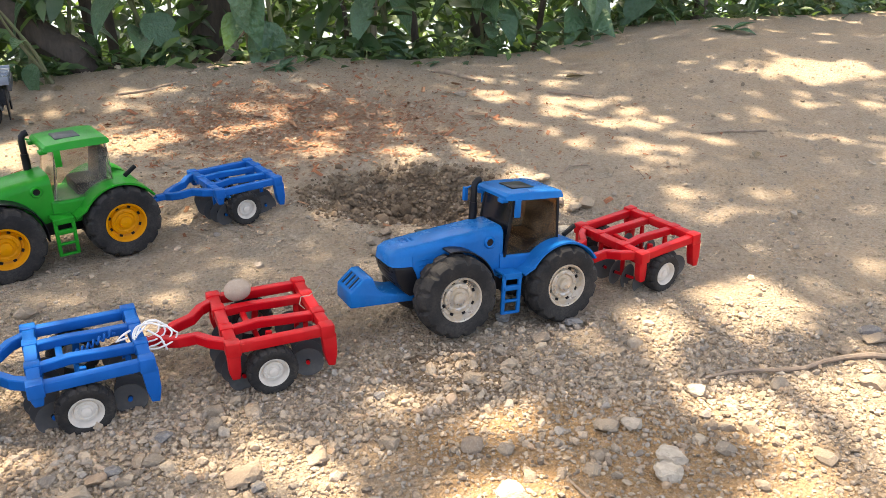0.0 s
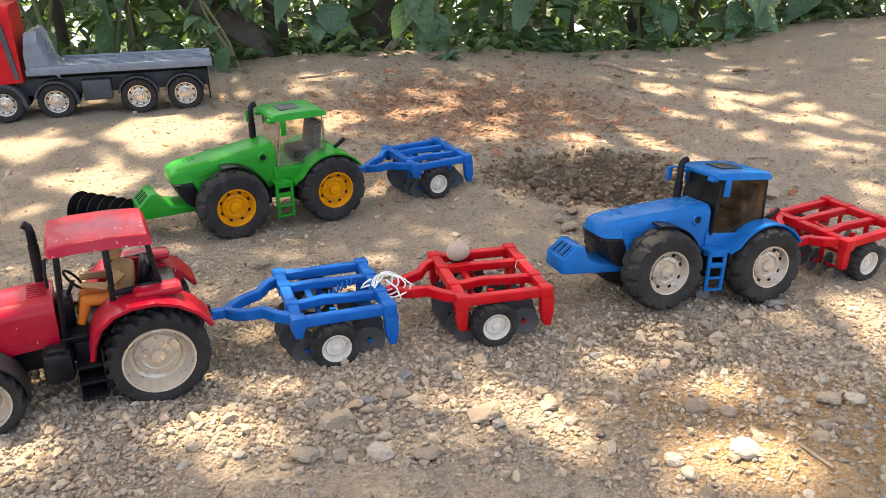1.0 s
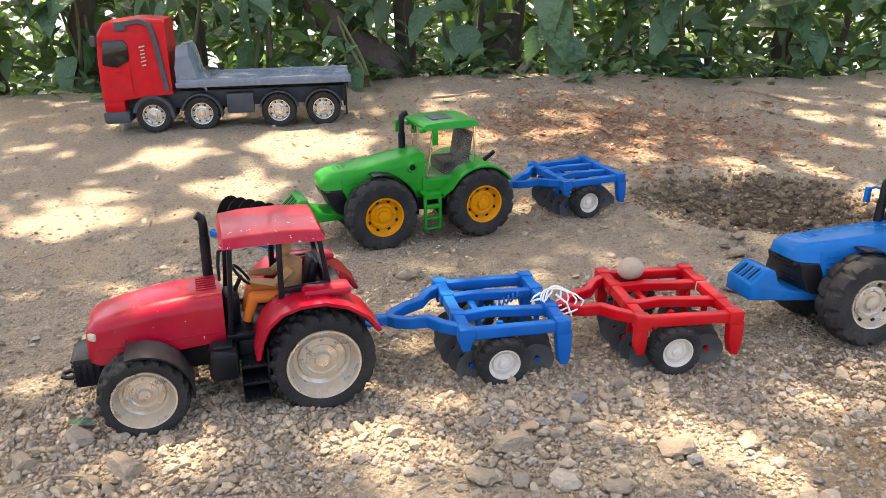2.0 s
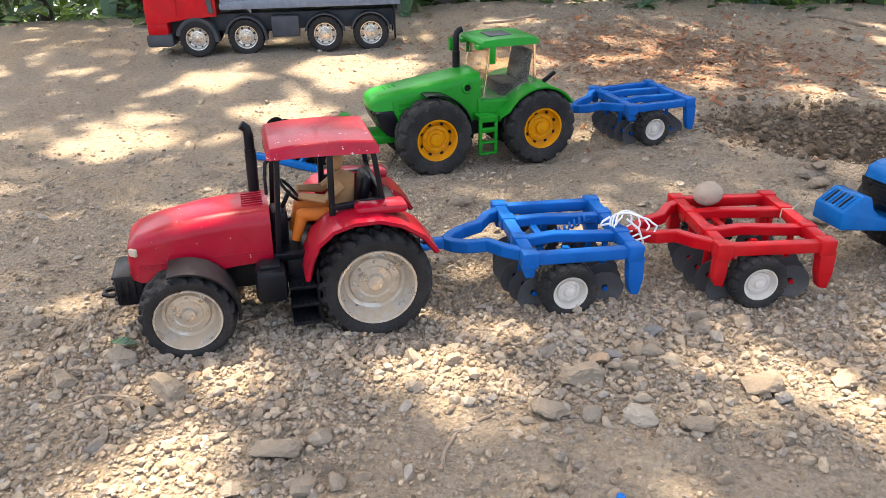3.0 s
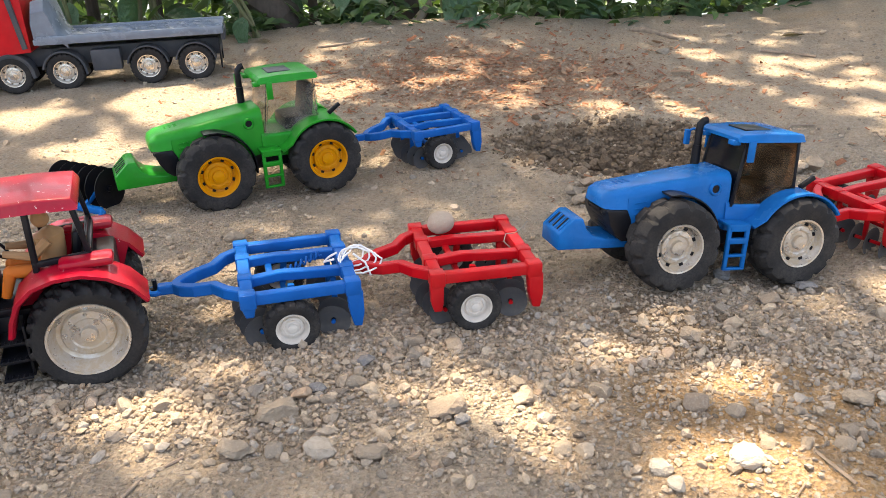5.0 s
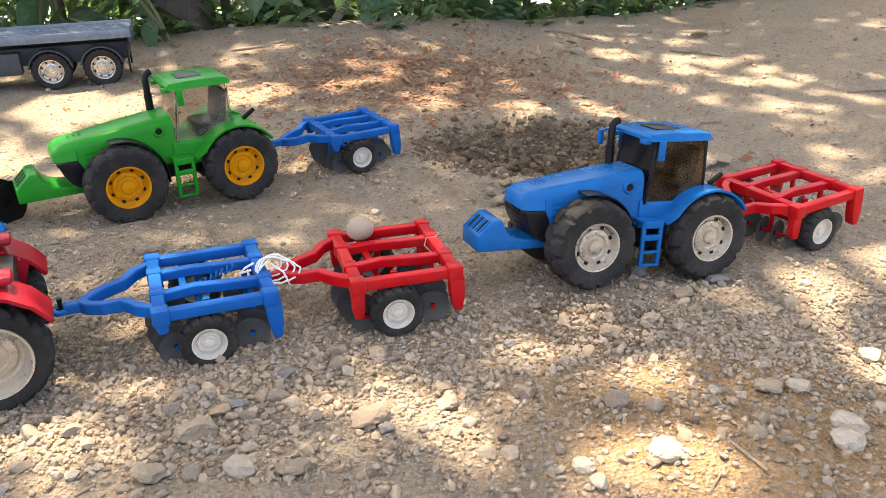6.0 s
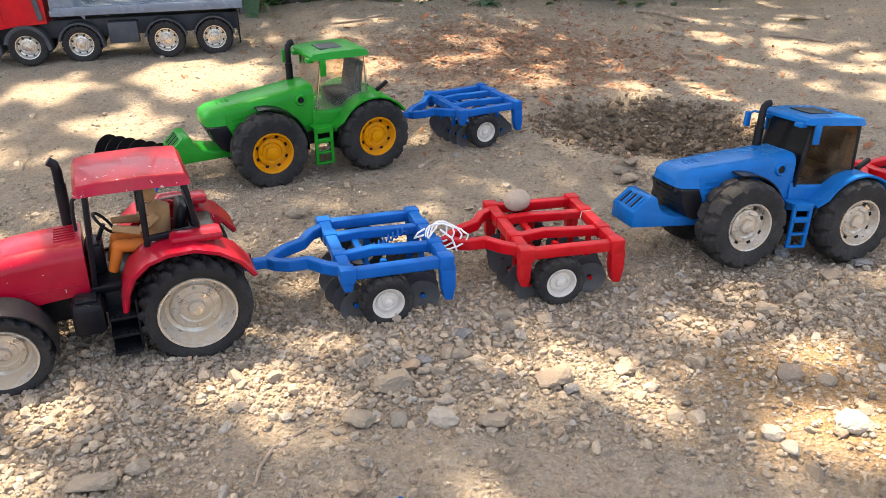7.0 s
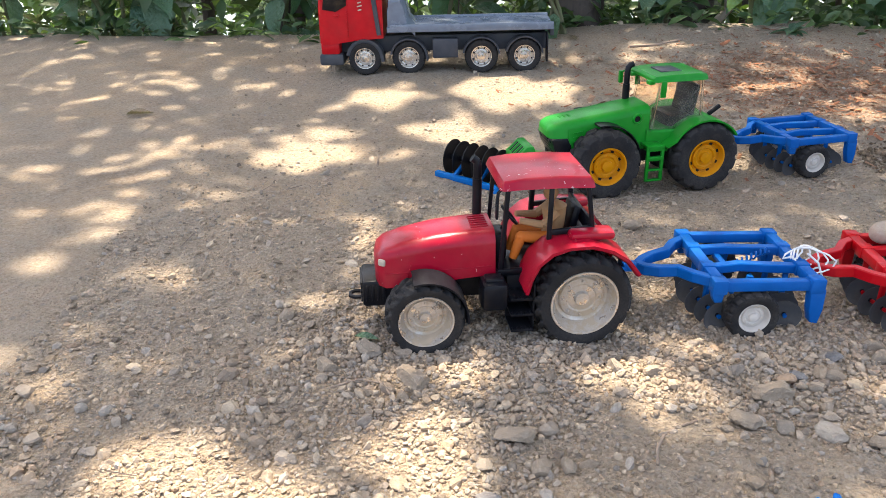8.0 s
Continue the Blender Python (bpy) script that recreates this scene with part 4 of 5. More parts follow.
def disc_roller():
    t = tagged(empty("toy_roller"), "blue toy disc roller with six black discs on dirt", "toy roller")
    p, q = Vector((-0.776, 0.825, 0)), Vector((-0.666, 0.799, 0))
    d = (q - p).normalized()
    back = Vector((-d.y, d.x, 0))
    z = level(-0.72, 0.84)
    bm = bmesh.new()
    beam(bm, p + Vector((0, 0, z + 0.0075)), q + d * -0.006 + Vector((0, 0, z + 0.0075)), 0.0085, 0.0085, 0.0015)
    tube(bm, [q + Vector((0, 0, z + 0.0085)) - d * 0.008, q + Vector((0, 0, z + 0.008)) - back * 0.003, q + d * 0.003 - back * 0.010 + Vector((0, 0, z + 0.006)), q + d * 0.002 - back * 0.015 + Vector((0, 0, z + 0.0035))], 0.0034, 8)
    part("beam", bm, BLUE, t)
    c0, c1 = p + back * 0.030 + d * 0.004, p + back * 0.030 + d * 0.094
    for u in (0.30, 0.68):
        bm = bmesh.new()
        a = p.lerp(q, u)
        beam(bm, a + Vector((0, 0, z + 0.009)), a + back * 0.030 + Vector((0, 0, z + 0.0255)), 0.005, 0.006, 0.001)
        part("arm", bm, BLUE, t)
    bm = bmesh.new()
    tube(bm, [c0 + Vector((0, 0, z + 0.0255)), c1 + Vector((0, 0, z + 0.0255))], 0.0028, 8)
    part("shaft", bm, BLACK, t)
    me = None
    for k in range(6):
        at = Matrix.Translation(c0.lerp(c1, (k + 0.1) / 5.2) + Vector((0, 0, z + 0.0255))) @ Matrix.Rotation(math.atan2(d.y, d.x) - math.pi / 2 + radians(6), 4, "Z")
        if me is None:
            bm = bmesh.new()
            lathe(bm, [(0.0001, -0.0022), (0.012, -0.0016), (0.0265, 0.0012), (0.0268, 0.0020), (0.012, 0.0002), (0.0001, -0.0002)], 30)
            lathe(bm, [(0.0001, 0.004), (0.004, 0.0035), (0.0045, -0.003)], 12)
            me = part("disc", bm, BLACK, t, at=at).data
        else:
            again("disc", me, t, at=at)


disc_roller()


def truck():
    """A toy flatbed truck; x forward, the rear axle at 0."""
    m = stand((-0.882, 1.439), (-1.191, 1.288), 0.062)
    t = tagged(empty("toy_truck", None, m), "red toy flatbed truck with grey deck and chrome rims", "toy truck")
    r = 0.0365
    axles = (0.0, 0.092, 0.2475, 0.342)
    for x in axles:
        for s in (1, -1):
            at = Matrix.Translation((x, s * 0.050, r))
            wheel(t, "truck", at if s > 0 else at @ flip(), r, 0.027, 0.0225, TYRE_CLEAN, BRIGHT_CHROME, 22, "blocks", "chrome rim")
    bm = bmesh.new()
    span(bm, (-0.05, -0.028, 0.044), (0.40, 0.028, 0.078), 0.003)
    for x in axles:
        span(bm, (x - 0.006, -0.042, r - 0.006), (x + 0.006, 0.042, r + 0.006), 0.002)
    part("chassis", bm, GREY, t)
    bm = bmesh.new()
    loft(bm, [rounded(*s) for s in ((0.436, 0.070, 0.150, 0.050, 0.056, 0.012), (0.430, 0.066, 0.200, 0.053, 0.058, 0.014), (0.415, 0.066, 0.219, 0.055, 0.060, 0.012), (0.36, 0.074, 0.226, 0.056, 0.0605, 0.012), (0.300, 0.078, 0.222, 0.055, 0.060, 0.012))])
    span(bm, (0.395, -0.058, 0.040), (0.436, 0.058, 0.072), 0.006)
    cab = part("cab", bm, SCARLET, t, "bright red cab")
    for s in (1, -1):
        bm = bmesh.new()
        wedge(bm, ((0.426, 0.139), (0.419, 0.185), (0.382, 0.187), (0.373, 0.176), (0.375, 0.146), (0.398, 0.134)), *sorted((s * 0.0565, s * 0.0608)), bevel=0.0012)
        part("side_window", bm, DARK_PANE, cab, "dark side window")
        bm = bmesh.new()
        for u, hgt in ((0, 0.008), (0.008, 0.011), (0.015, 0.008), (0.022, 0.010), (0.029, 0.008), (0.036, 0.012)):
            box(bm, (hgt, 0.0012, 0.0026), (0.347, s * 0.0608, 0.137 + u), 0.0004, Matrix.Rotation(radians(12), 4, "Y"))
        part("lettering", bm, CREAM, cab, "pale script marks on the door")
        bm = bmesh.new()
        span(bm, (0.374, s * 0.0606 - 0.0008, 0.082), (0.3755, s * 0.0606 + 0.0008, 0.14), 0.0003)
        span(bm, (0.392, s * 0.0612 - 0.0014, 0.124), (0.404, s * 0.0612 + 0.0014, 0.128), 0.0006)
        part("door_trim", bm, SCARLET, cab)
        bm = bmesh.new()
        rail(bm, [(0.380, s * 0.058, 0.2165), (0.345, s * 0.058, 0.2215), (0.328, s * 0.059, 0.2145), (0.321, s * 0.0605, 0.190), (0.309, s * 0.0605, 0.085)], 0.009, 0.009)
        span(bm, (0.372, s * 0.056 - 0.006, 0.203), (0.394, s * 0.056 + 0.006, 0.221), 0.003)
        part("wind_deflector", bm, GREY, t, "grey deflector pipe on the cab")
        for x in axles:
            bm = bmesh.new()
            band(bm, arc(x, r, 0.0405, 12, 172, 14) + ([(x - 0.042, 0.03)] if x > 0.2 else []), *sorted((s * 0.036, s * 0.0655)), 0.0075 if x > 0.3 else 0.0045 if x > 0.2 else 0.0035)
            part("mudguard", bm, GREY, t)
        bm = bmesh.new()
        span(bm, (0.142, min(s * 0.034, s * 0.060), 0.034), (0.196, max(s * 0.034, s * 0.060), 0.074), 0.002)
        part("side_locker", bm, GREY, t, "grey locker under the deck")
        bm = bmesh.new()
        span(bm, (-0.050, s * 0.048 - 0.014, 0.022), (-0.047, s * 0.048 + 0.014, 0.082), 0.0008)
        part("mud_flap", bm, BLACK, t)
        bm = bmesh.new()
        span(bm, (0.430, s * 0.064 - 0.006, 0.176), (0.440, s * 0.064 + 0.006, 0.196), 0.002)
        part("mirror", bm, GREY, t)
    bm = bmesh.new()
    span(bm, (0.388, -0.062, 0.022), (0.440, 0.062, 0.047), 0.006)
    part("bumper", bm, GREY, t, "dark grey front bumper")
    bm = bmesh.new()
    wedge(bm, ((0.434, 0.142), (0.4275, 0.190), (0.431, 0.190), (0.4385, 0.142)), -0.047, 0.047, bevel=0.001)
    part("windscreen", bm, DARK_PANE, cab)
    # deck with its headboard
    bm = bmesh.new()
    span(bm, (-0.060, -0.066, 0.090), (0.292, 0.066, 0.101), 0.002)
    for s in (1, -1):
        span(bm, (-0.060, s * 0.0645 - 0.002, 0.090), (0.285, s * 0.0645 + 0.002, 0.106), 0.001)
    deck = part("deck", bm, DECK, t, "ribbed blue-grey flatbed deck")
    for y in (-0.045, -0.030, -0.015, 0.0, 0.015, 0.030, 0.045):
        bm = bmesh.new()
        span(bm, (-0.058, y - 0.003, 0.1005), (0.240, y + 0.003, 0.1028), 0.0006)
        part("rib", bm, DECK, deck)
    bm = bmesh.new()
    loft(bm, [[Vector((x, -0.062, 0.100)), Vector((x, -0.062, z - 0.020)), Vector((x, -0.040, z)), Vector((x, 0.040, z)), Vector((x, 0.062, z - 0.020)), Vector((x, 0.062, 0.100))] for x, z in ((0.290, 0.150), (0.286, 0.168), (0.262, 0.173), (0.256, 0.160), (0.246, 0.115), (0.232, 0.1015))])
    part("headboard", bm, DECK, t, "rounded blue-grey headboard")
    bm = bmesh.new()
    span(bm, (-0.062, -0.055, 0.076), (-0.054, 0.055, 0.092), 0.001)
    part("tail_bar", bm, GREY, t)


truck()


def toy_tray():
    """The corner of a blue toy implement that lies nearest to the walker."""
    z = level(-0.23, 0.24)
    at = Matrix.Translation((-0.212, 0.280, z + 0.001)) @ Matrix.Rotation(radians(42), 4, "Z")
    t = tagged(empty("toy_bucket", None, at), "blue toy bucket frame with two prongs, rim coloured pale as sunlit", "toy bucket")
    bm = bmesh.new()
    outer = [(0.0, -0.005), (-0.005, 0.0), (-0.075, 0.0), (-0.075, -0.06), (0.0, -0.06)]
    inner = [(-0.019, -0.013), (-0.022, -0.010), (-0.063, -0.010), (-0.063, -0.048), (-0.019, -0.048)]
    rings = [[Vector((x, y, zz)) for x, y in loop] for loop, zz in ((outer, 0.036), (outer, 0.0475), (inner, 0.0475), (inner, 0.036))]
    loft(bm, rings + rings[:1], caps=False)
    # the rim's lighter blue stands for sun falling on it
    part("rim_frame", bm, SUNLIT_BLUE, t)
    bm = bmesh.new()
    loft(bm, [[Vector((x * 0.97 - 0.001, y * 0.97 - 0.001, zz)) for x, y in inner] for zz in (0.037, 0.0)], caps=False)
    span(bm, (-0.064, -0.050, 0.0), (-0.014, -0.014, 0.003), 0)
    part("shell", bm, DEEP_BLUE, t)
    for x in (-0.027, -0.015):
        bm = bmesh.new()
        tube(bm, [(x, -0.002, 0.0425), (x + 0.001, 0.008, 0.0455), (x + 0.002, 0.016, 0.049), (x + 0.002, 0.0175, 0.0495)], [0.0028, 0.0027, 0.0023, 0.0010], 10)
        part("prong", bm, DEEP_BLUE, t)


toy_tray()

# ---------------------------------------------------------------- stones and litter


def rock_mesh(name, seed, mat, detail=3, flat=1.0):
    rng = random.Random(seed)
    bm = bmesh.new()
    bmesh.ops.create_icosphere(bm, subdivisions=detail, radius=1)
    cuts = [(Vector([rng.gauss(0, 1) for _ in "xyz"]).normalized(), rng.uniform(0.48, 0.80)) for _ in range(9)]
    for v in bm.verts:
        for n, d in cuts:
            over = v.co.dot(n) - d
            if over > 0:
                v.co -= n * over
        v.co *= 1 + 0.10 * noise.noise(v.co * 2.2 + Vector((seed, 0, 0))) + 0.07 * noise.noise(v.co * 5 + Vector((0, seed, 0))) + 0.05 * noise.noise(v.co * 11) + 0.02 * noise.noise(v.co * 27)
        v.co.z *= flat
    me = bpy.data.meshes.new(name)
    bm.to_mesh(me)
    bm.free()
    me.materials.append(mat)
    me.shade_smooth()
    me.set_sharp_from_angle(angle=radians(18))
    return me


KINDS = {"tan": [rock_mesh("stone", k, STONE, 4, 0.75) for k in (3, 8, 14, 21)], "pale": [rock_mesh("stone", k, PALE_STONE, 4, 0.72) for k in (31, 37)], "slate": [rock_mesh("stone", k, SLATE, 4, 0.6) for k in (41, 47)]}
SMALL = [rock_mesh("stone", k, STONE, 2, 0.75) for k in (52, 53, 54, 55, 56)]


STANDING = [(m.inverted(), a, b) for m, a, b in ((GREEN_AT, -0.07, 0.28), (BLUE_AT, -0.07, 0.28), (RED_AT, -0.07, 0.22), (HARROW_A, -0.07, 0.06), (HARROW_B, -0.07, 0.06))]


def free(x, y):
    """Whether no vehicle stands over the spot."""
    for m, a, b in STANDING:
        p = m @ Vector((x, y, level(x, y)))
        if a < p.x < b and abs(p.y) < 0.078:
            return False
    return True


def stone(me, x, y, size, label, stretch=1.0, turn=0.0, sink=0.35, group="loose stones"):
    at = Matrix.Translation((x, y, ground_z(x, y) + size * (0.7 - sink))) @ Matrix.Rotation(turn, 4, "Z") @ Matrix.Diagonal((size * stretch, size, size, 1))
    return tagged(again("stone", me, None, "", at), label, "stone", group)


TAN_LABEL = "dusty tan stone lying on the gravelly dirt"
BIG = (
    (0.142, 0.545, 0.015, "tan", 1.1), (0.164, 0.543, 0.012, "pale", 1.4), (0.241, 0.607, 0.014, "pale", 1.2), (0.459, 0.711, 0.014, "tan", 1.5),
    (-0.544, 0.338, 0.017, "tan", 1.5), (-0.620, 0.322, 0.014, "tan", 1.1), (-0.442, 0.307, 0.014, "tan", 1.7), (-0.290, 0.400, 0.0155, "tan", 1.1),
    (-0.232, 0.413, 0.013, "pale", 1.3), (-0.196, 0.416, 0.013, "tan", 1.3), (-0.600, 0.362, 0.016, "tan", 1.2), (-0.572, 0.372, 0.012, "tan", 1.2),
    (0.102, 0.706, 0.014, "tan", 1.2), (0.144, 0.752, 0.013, "slate", 1.4), (0.066, 0.757, 0.013, "slate", 1.4), (0.158, 1.091, 0.020, "tan", 1.4),
)
BROKEN = (
    (-0.159, 0.478, 0.0165, "tan"), (-0.104, 0.502, 0.0105, "tan"), (-0.144, 0.466, 0.0085, "slate"), (-0.109, 0.524, 0.0085, "tan"), (-0.276, 0.444, 0.0165, "tan"),
    (-0.262, 0.479, 0.0095, "slate"), (-0.243, 0.479, 0.0065, "tan"), (-0.236, 0.524, 0.0095, "slate"), (-0.282, 0.549, 0.0075, "tan"), (-0.046, 0.524, 0.0112, "tan"),
    (-0.092, 0.840, 0.0150, "tan"), (0.029, 0.629, 0.0115, "tan"), (-0.584, 0.395, 0.0145, "tan"), (-0.719, 0.514, 0.0085, "pale"), (-0.647, 0.713, 0.0085, "slate"),
    (0.188, 0.506, 0.0130, "pale"), (0.171, 1.118, 0.0200, "tan"), (0.174, 1.019, 0.0150, "pale"), (0.039, 1.750, 0.0180, "tan"), (0.468, 0.729, 0.0140, "slate"),
    (-0.370, 0.440, 0.0085, "tan"), (-0.060, 0.600, 0.0075, "slate"),
)
rng = random.Random(11)
for x, y, size, kind in BROKEN:
    label = {"tan": TAN_LABEL, "pale": "pale sunlit stone lying on the dirt", "slate": "flat grey stone lying on the dirt"}[kind]
    if free(x, y):
        stone(rng.choice(KINDS[kind]), x, y, size * 0.85, label, rng.uniform(1.0, 1.3), rng.uniform(-0.8, 0.8), 0.5)
for x, y, size, kind, stretch in BIG:
    label = {"tan": TAN_LABEL, "pale": "pale sunlit stone lying on the dirt", "slate": "flat grey stone lying on the dirt"}[kind]
    stone(rng.choice(KINDS[kind]), x, y, size * 0.72, label, stretch, rng.uniform(-0.6, 0.6))
stone(KINDS["slate"][0], -0.43, 0.235, 0.010, "dark grey stone lying on the dirt", 1.2, 0.3)
stone(KINDS["pale"][0], 0.178, 0.482, 0.0110, "large whitish stone in full sun", 1.15, 0.5)
stone(KINDS["pale"][1], 0.052, 0.452, 0.012, "white broken stone on the dirt", 1.2, 0.9)
stone(KINDS["pale"][0], -0.004, 0.437, 0.0075, "white broken stone on the dirt", 1.1, 0.2)
for _ in range(16):
    a, d = rng.uniform(-1.9, 0.9), rng.uniform(0.85, 1.35)
    stone(rng.choice(KINDS["tan"]), -0.03 + 0.19 * d * math.cos(a), 1.10 + 0.12 * d * math.sin(a), rng.uniform(0.008, 0.016), "tan stone beside the dug hole", rng.uniform(1, 1.4), rng.uniform(0, 3))
for _ in range(300):
    x, y = rng.uniform(-0.75, 0.42), 0.24 + 0.55 * rng.random() ** 1.2
    if (y < 0.36 and x > -0.36) or not free(x, y):
        continue
    stone(rng.choice(SMALL), x, y, min(0.0040 * math.exp(rng.gauss(0.15, 0.38)), 0.012), "small tan stone in the gravel", rng.uniform(1, 1.5), rng.uniform(0, 3))
# the stone carried on the red harrow
ride = HARROW_B @ Matrix.Translation((0.012, -0.036, 0.0680)) @ Matrix.Diagonal((0.0135, 0.0115, 0.0112, 1))
bm = bmesh.new()
bmesh.ops.create_icosphere(bm, subdivisions=3, radius=1)
for v in bm.verts:
    v.co *= 1 + 0.10 * noise.noise(v.co * 1.3)
tagged(part("stone", bm, BEIGE_STONE, None, at=ride), "smooth beige stone resting on red harrow", "stone")


def mass(name, verts, faces, places, mat, label, category, smooth=False):
    """Many copies of one small shape as ONE mesh of kind stuff. places: n matrices 3 x 4."""
    v = np.asarray(verts, float)
    m = np.asarray(places, float)
    out = np.einsum("nij,vj->nvi", m[:, :, :3], v) + m[:, None, :, 3]
    f = (np.asarray(faces)[None] + (np.arange(len(m)) * len(v))[:, None, None]).reshape(-1, len(faces[0]))
    me = bpy.data.meshes.new(name)
    me.from_pydata(out.reshape(-1, 3).tolist(), [], f.tolist())
    me.materials.append(mat)
    if smooth:
        me.shade_smooth()
    return tagged(again(name, me), label, category, kind="stuff")


def ico(seed):
    rng = random.Random(seed)
    bm = bmesh.new()
    bmesh.ops.create_icosphere(bm, subdivisions=1, radius=1)
    verts = [tuple(v.co * rng.uniform(0.78, 1.1)) for v in bm.verts]
    faces = [tuple(v.index for v in f.verts) for f in bm.faces]
    bm.free()
    return verts, faces


def lumps(rng, spots, flat=(0.5, 0.85), sink=0.25):
    out = []
    for x, y, s in spots:
        q = Euler((rng.uniform(-0.5, 0.5), rng.uniform(-0.5, 0.5), rng.uniform(0, 6.3))).to_matrix()
        q = q @ Matrix.Diagonal((s * rng.uniform(0.9, 1.5), s * rng.uniform(0.7, 1.1), s * rng.uniform(*flat)))
        z = ground_z(x, y) + s * (0.6 - sink) * flat[1]
        out.append([[*q[0], x], [*q[1], y], [*q[2], z]])
    return out


def shard(seed, detail):
    """A small broken stone with flat faces."""
    rng = random.Random(seed)
    bm = bmesh.new()
    bmesh.ops.create_icosphere(bm, subdivisions=detail, radius=1)
    cuts = [(Vector([rng.gauss(0, 1) for _ in "xyz"]).normalized(), rng.uniform(0.45, 0.75)) for _ in range(7)]
    for v in bm.verts:
        for n, d in cuts:
            v.co -= n * max(v.co.dot(n) - d, 0.0)
    verts = [tuple(v.co * 1.15) for v in bm.verts]
    faces = [tuple(v.index for v in f.verts) for f in bm.faces]
    bm.free()
    return verts, faces


def strewn(x, y):
    """How thickly gravel lies: in the tracks and at the near edge, thin on the swept sand."""
    thick = 1.0 if y < 0.62 else 0.8 if y < 0.8 else 0.4 if y < 1.1 else 0.28
    thick *= 0.30 + 1.5 * (0.5 + 0.5 * noise.noise((x * 4, y * 4, 7.0))) ** 1.3
    if x < -0.66:
        thick *= 0.45
    if y < 0.40 and x > -0.40:
        thick *= 0.22
    if math.hypot((x - 0.12) / 0.2, (y - 0.50) / 0.09) < 1:
        thick *= 0.4
    return thick


def gravel():
    octa = [(1, 0, 0), (-0.9, 0.2, 0), (0.1, 1, 0.1), (0, -1, -0.1), (0.2, 0.1, 0.9), (0, 0, -1)]
    sides = [(0, 2, 4), (2, 1, 4), (1, 3, 4), (3, 0, 4), (2, 0, 5), (1, 2, 5), (3, 1, 5), (0, 3, 5)]
    sorts = [(1, 36000, 0.00090, 0.40, (octa, sides)), (2, 17000, 0.0015, 0.42, shard(61, 1)), (3, 17000, 0.0015, 0.42, shard(62, 1)), (4, 1000, 0.0031, 0.30, shard(63, 2)), (5, 1000, 0.0031, 0.32, shard(64, 2))]
    sorts += [(6, 6500, 0.0018, 0.40, shard(65, 1)), (7, 6500, 0.0018, 0.40, shard(66, 1))]
    for seed, count, size, spread, shape in sorts:
        rng = random.Random(seed)
        spots = []
        while len(spots) < count:
            y = 0.12 + 2.0 * rng.random() ** (1.7 if size < 0.003 else 2.2)
            x = rng.uniform(-0.75 - 0.6 * y, 0.40 + 0.55 * y)
            if seed > 5:  # the band along the wheel tracks
                x = rng.uniform(-0.70, 0.38)
                y = 0.55 + 0.24 * x + rng.gauss(0.0, 0.085)
            if rng.random() < strewn(x, y) and (size < 0.003 or free(x, y)):
                spots.append((x, y, min(size * math.exp(rng.gauss(0.05, spread)), 0.0085)))
        mass("gravel", *shape, lumps(rng, spots, (0.5, 0.9), 0.22), PEBBLE, "loose tan and grey gravel strewn over dirt", "gravel")


gravel()


def clods():
    rng = random.Random(9)
    spots = []
    while len(spots) < 3600:
        x, y = rng.uniform(-0.26, 0.2), rng.uniform(0.98, 1.29)
        d = math.hypot((x + 0.035) / 0.19, (y - 1.13) / 0.115)
        if d < 0.75 + 0.35 * rng.random():
            spots.append((x, y, 0.0015 * math.exp(rng.gauss(0.15, 0.65))))
    mass("soil_clods", *ico(20), lumps(rng, spots, (0.6, 1.0)), CLOD, "dark damp clods of dug-up earth", "soil")
    spots = []
    while len(spots) < 260:
        x, y = rng.gauss(0.005, 0.05), rng.gauss(0.635, 0.035)
        spots.append((x, y, 0.0013 * math.exp(rng.gauss(0.1, 0.5))))
    mass("soil_crumbs", *ico(21), lumps(rng, spots, (0.6, 1.0)), CLOD, "dark damp crumbs of earth", "soil")


clods()


def litter():
    rng = random.Random(12)
    spots = []
    while len(spots) < 5200:
        x, y = rng.gauss(-0.28, 0.26), rng.gauss(1.52, 0.20)
        if y < bank(x) and math.hypot((x + 0.035) / 0.19, (y - 1.13) / 0.11) > 1:
            spots.append((x, y, 0.0024 * math.exp(rng.gauss(0.1, 0.45))))
    flake = [(-1, -0.5, 0), (1, -0.4, 0.15), (1.1, 0.5, 0), (-0.9, 0.6, 0.2), (0, 0, 0.35)]
    mass("leaf_litter", flake, [(0, 1, 4), (1, 2, 4), (2, 3, 4), (3, 0, 4)], lumps(rng, spots, (0.7, 1.0), 0.2), CRUMB, "rusty brown crumbs of dry leaf litter", "leaf litter")


litter()


def straw():
    rng = random.Random(33)
    rod = [(-1, -0.05, 0), (-1, 0.05, 0), (-1, 0, 0.08), (1, -0.04, 0.03), (1, 0.04, 0.03), (1, 0, 0.1)]
    out = []
    for _ in range(900):
        y = 0.15 + 1.9 * rng.random() ** 1.4
        x = rng.uniform(-0.8 - 0.5 * y, 0.4 + 0.5 * y)
        if not free(x, y):
            continue
        s = 0.004 * math.exp(rng.gauss(0.2, 0.5))
        q = Euler((rng.uniform(-0.2, 0.2), rng.uniform(-0.25, 0.25), rng.uniform(0, 6.3))).to_matrix() @ Matrix.Diagonal((s, s * rng.uniform(0.7, 1.5), s))
        out.append([[*q[0], x], [*q[1], y], [*q[2], ground_z(x, y) + 0.002]])
    mass("straw_bits", rod, [(0, 1, 2), (3, 5, 4), (0, 3, 4), (0, 4, 1), (1, 4, 5), (1, 5, 2), (2, 5, 3), (2, 3, 0)], out, TWIG, "scattered bits of straw and rootlets on dirt", "straw")


straw()


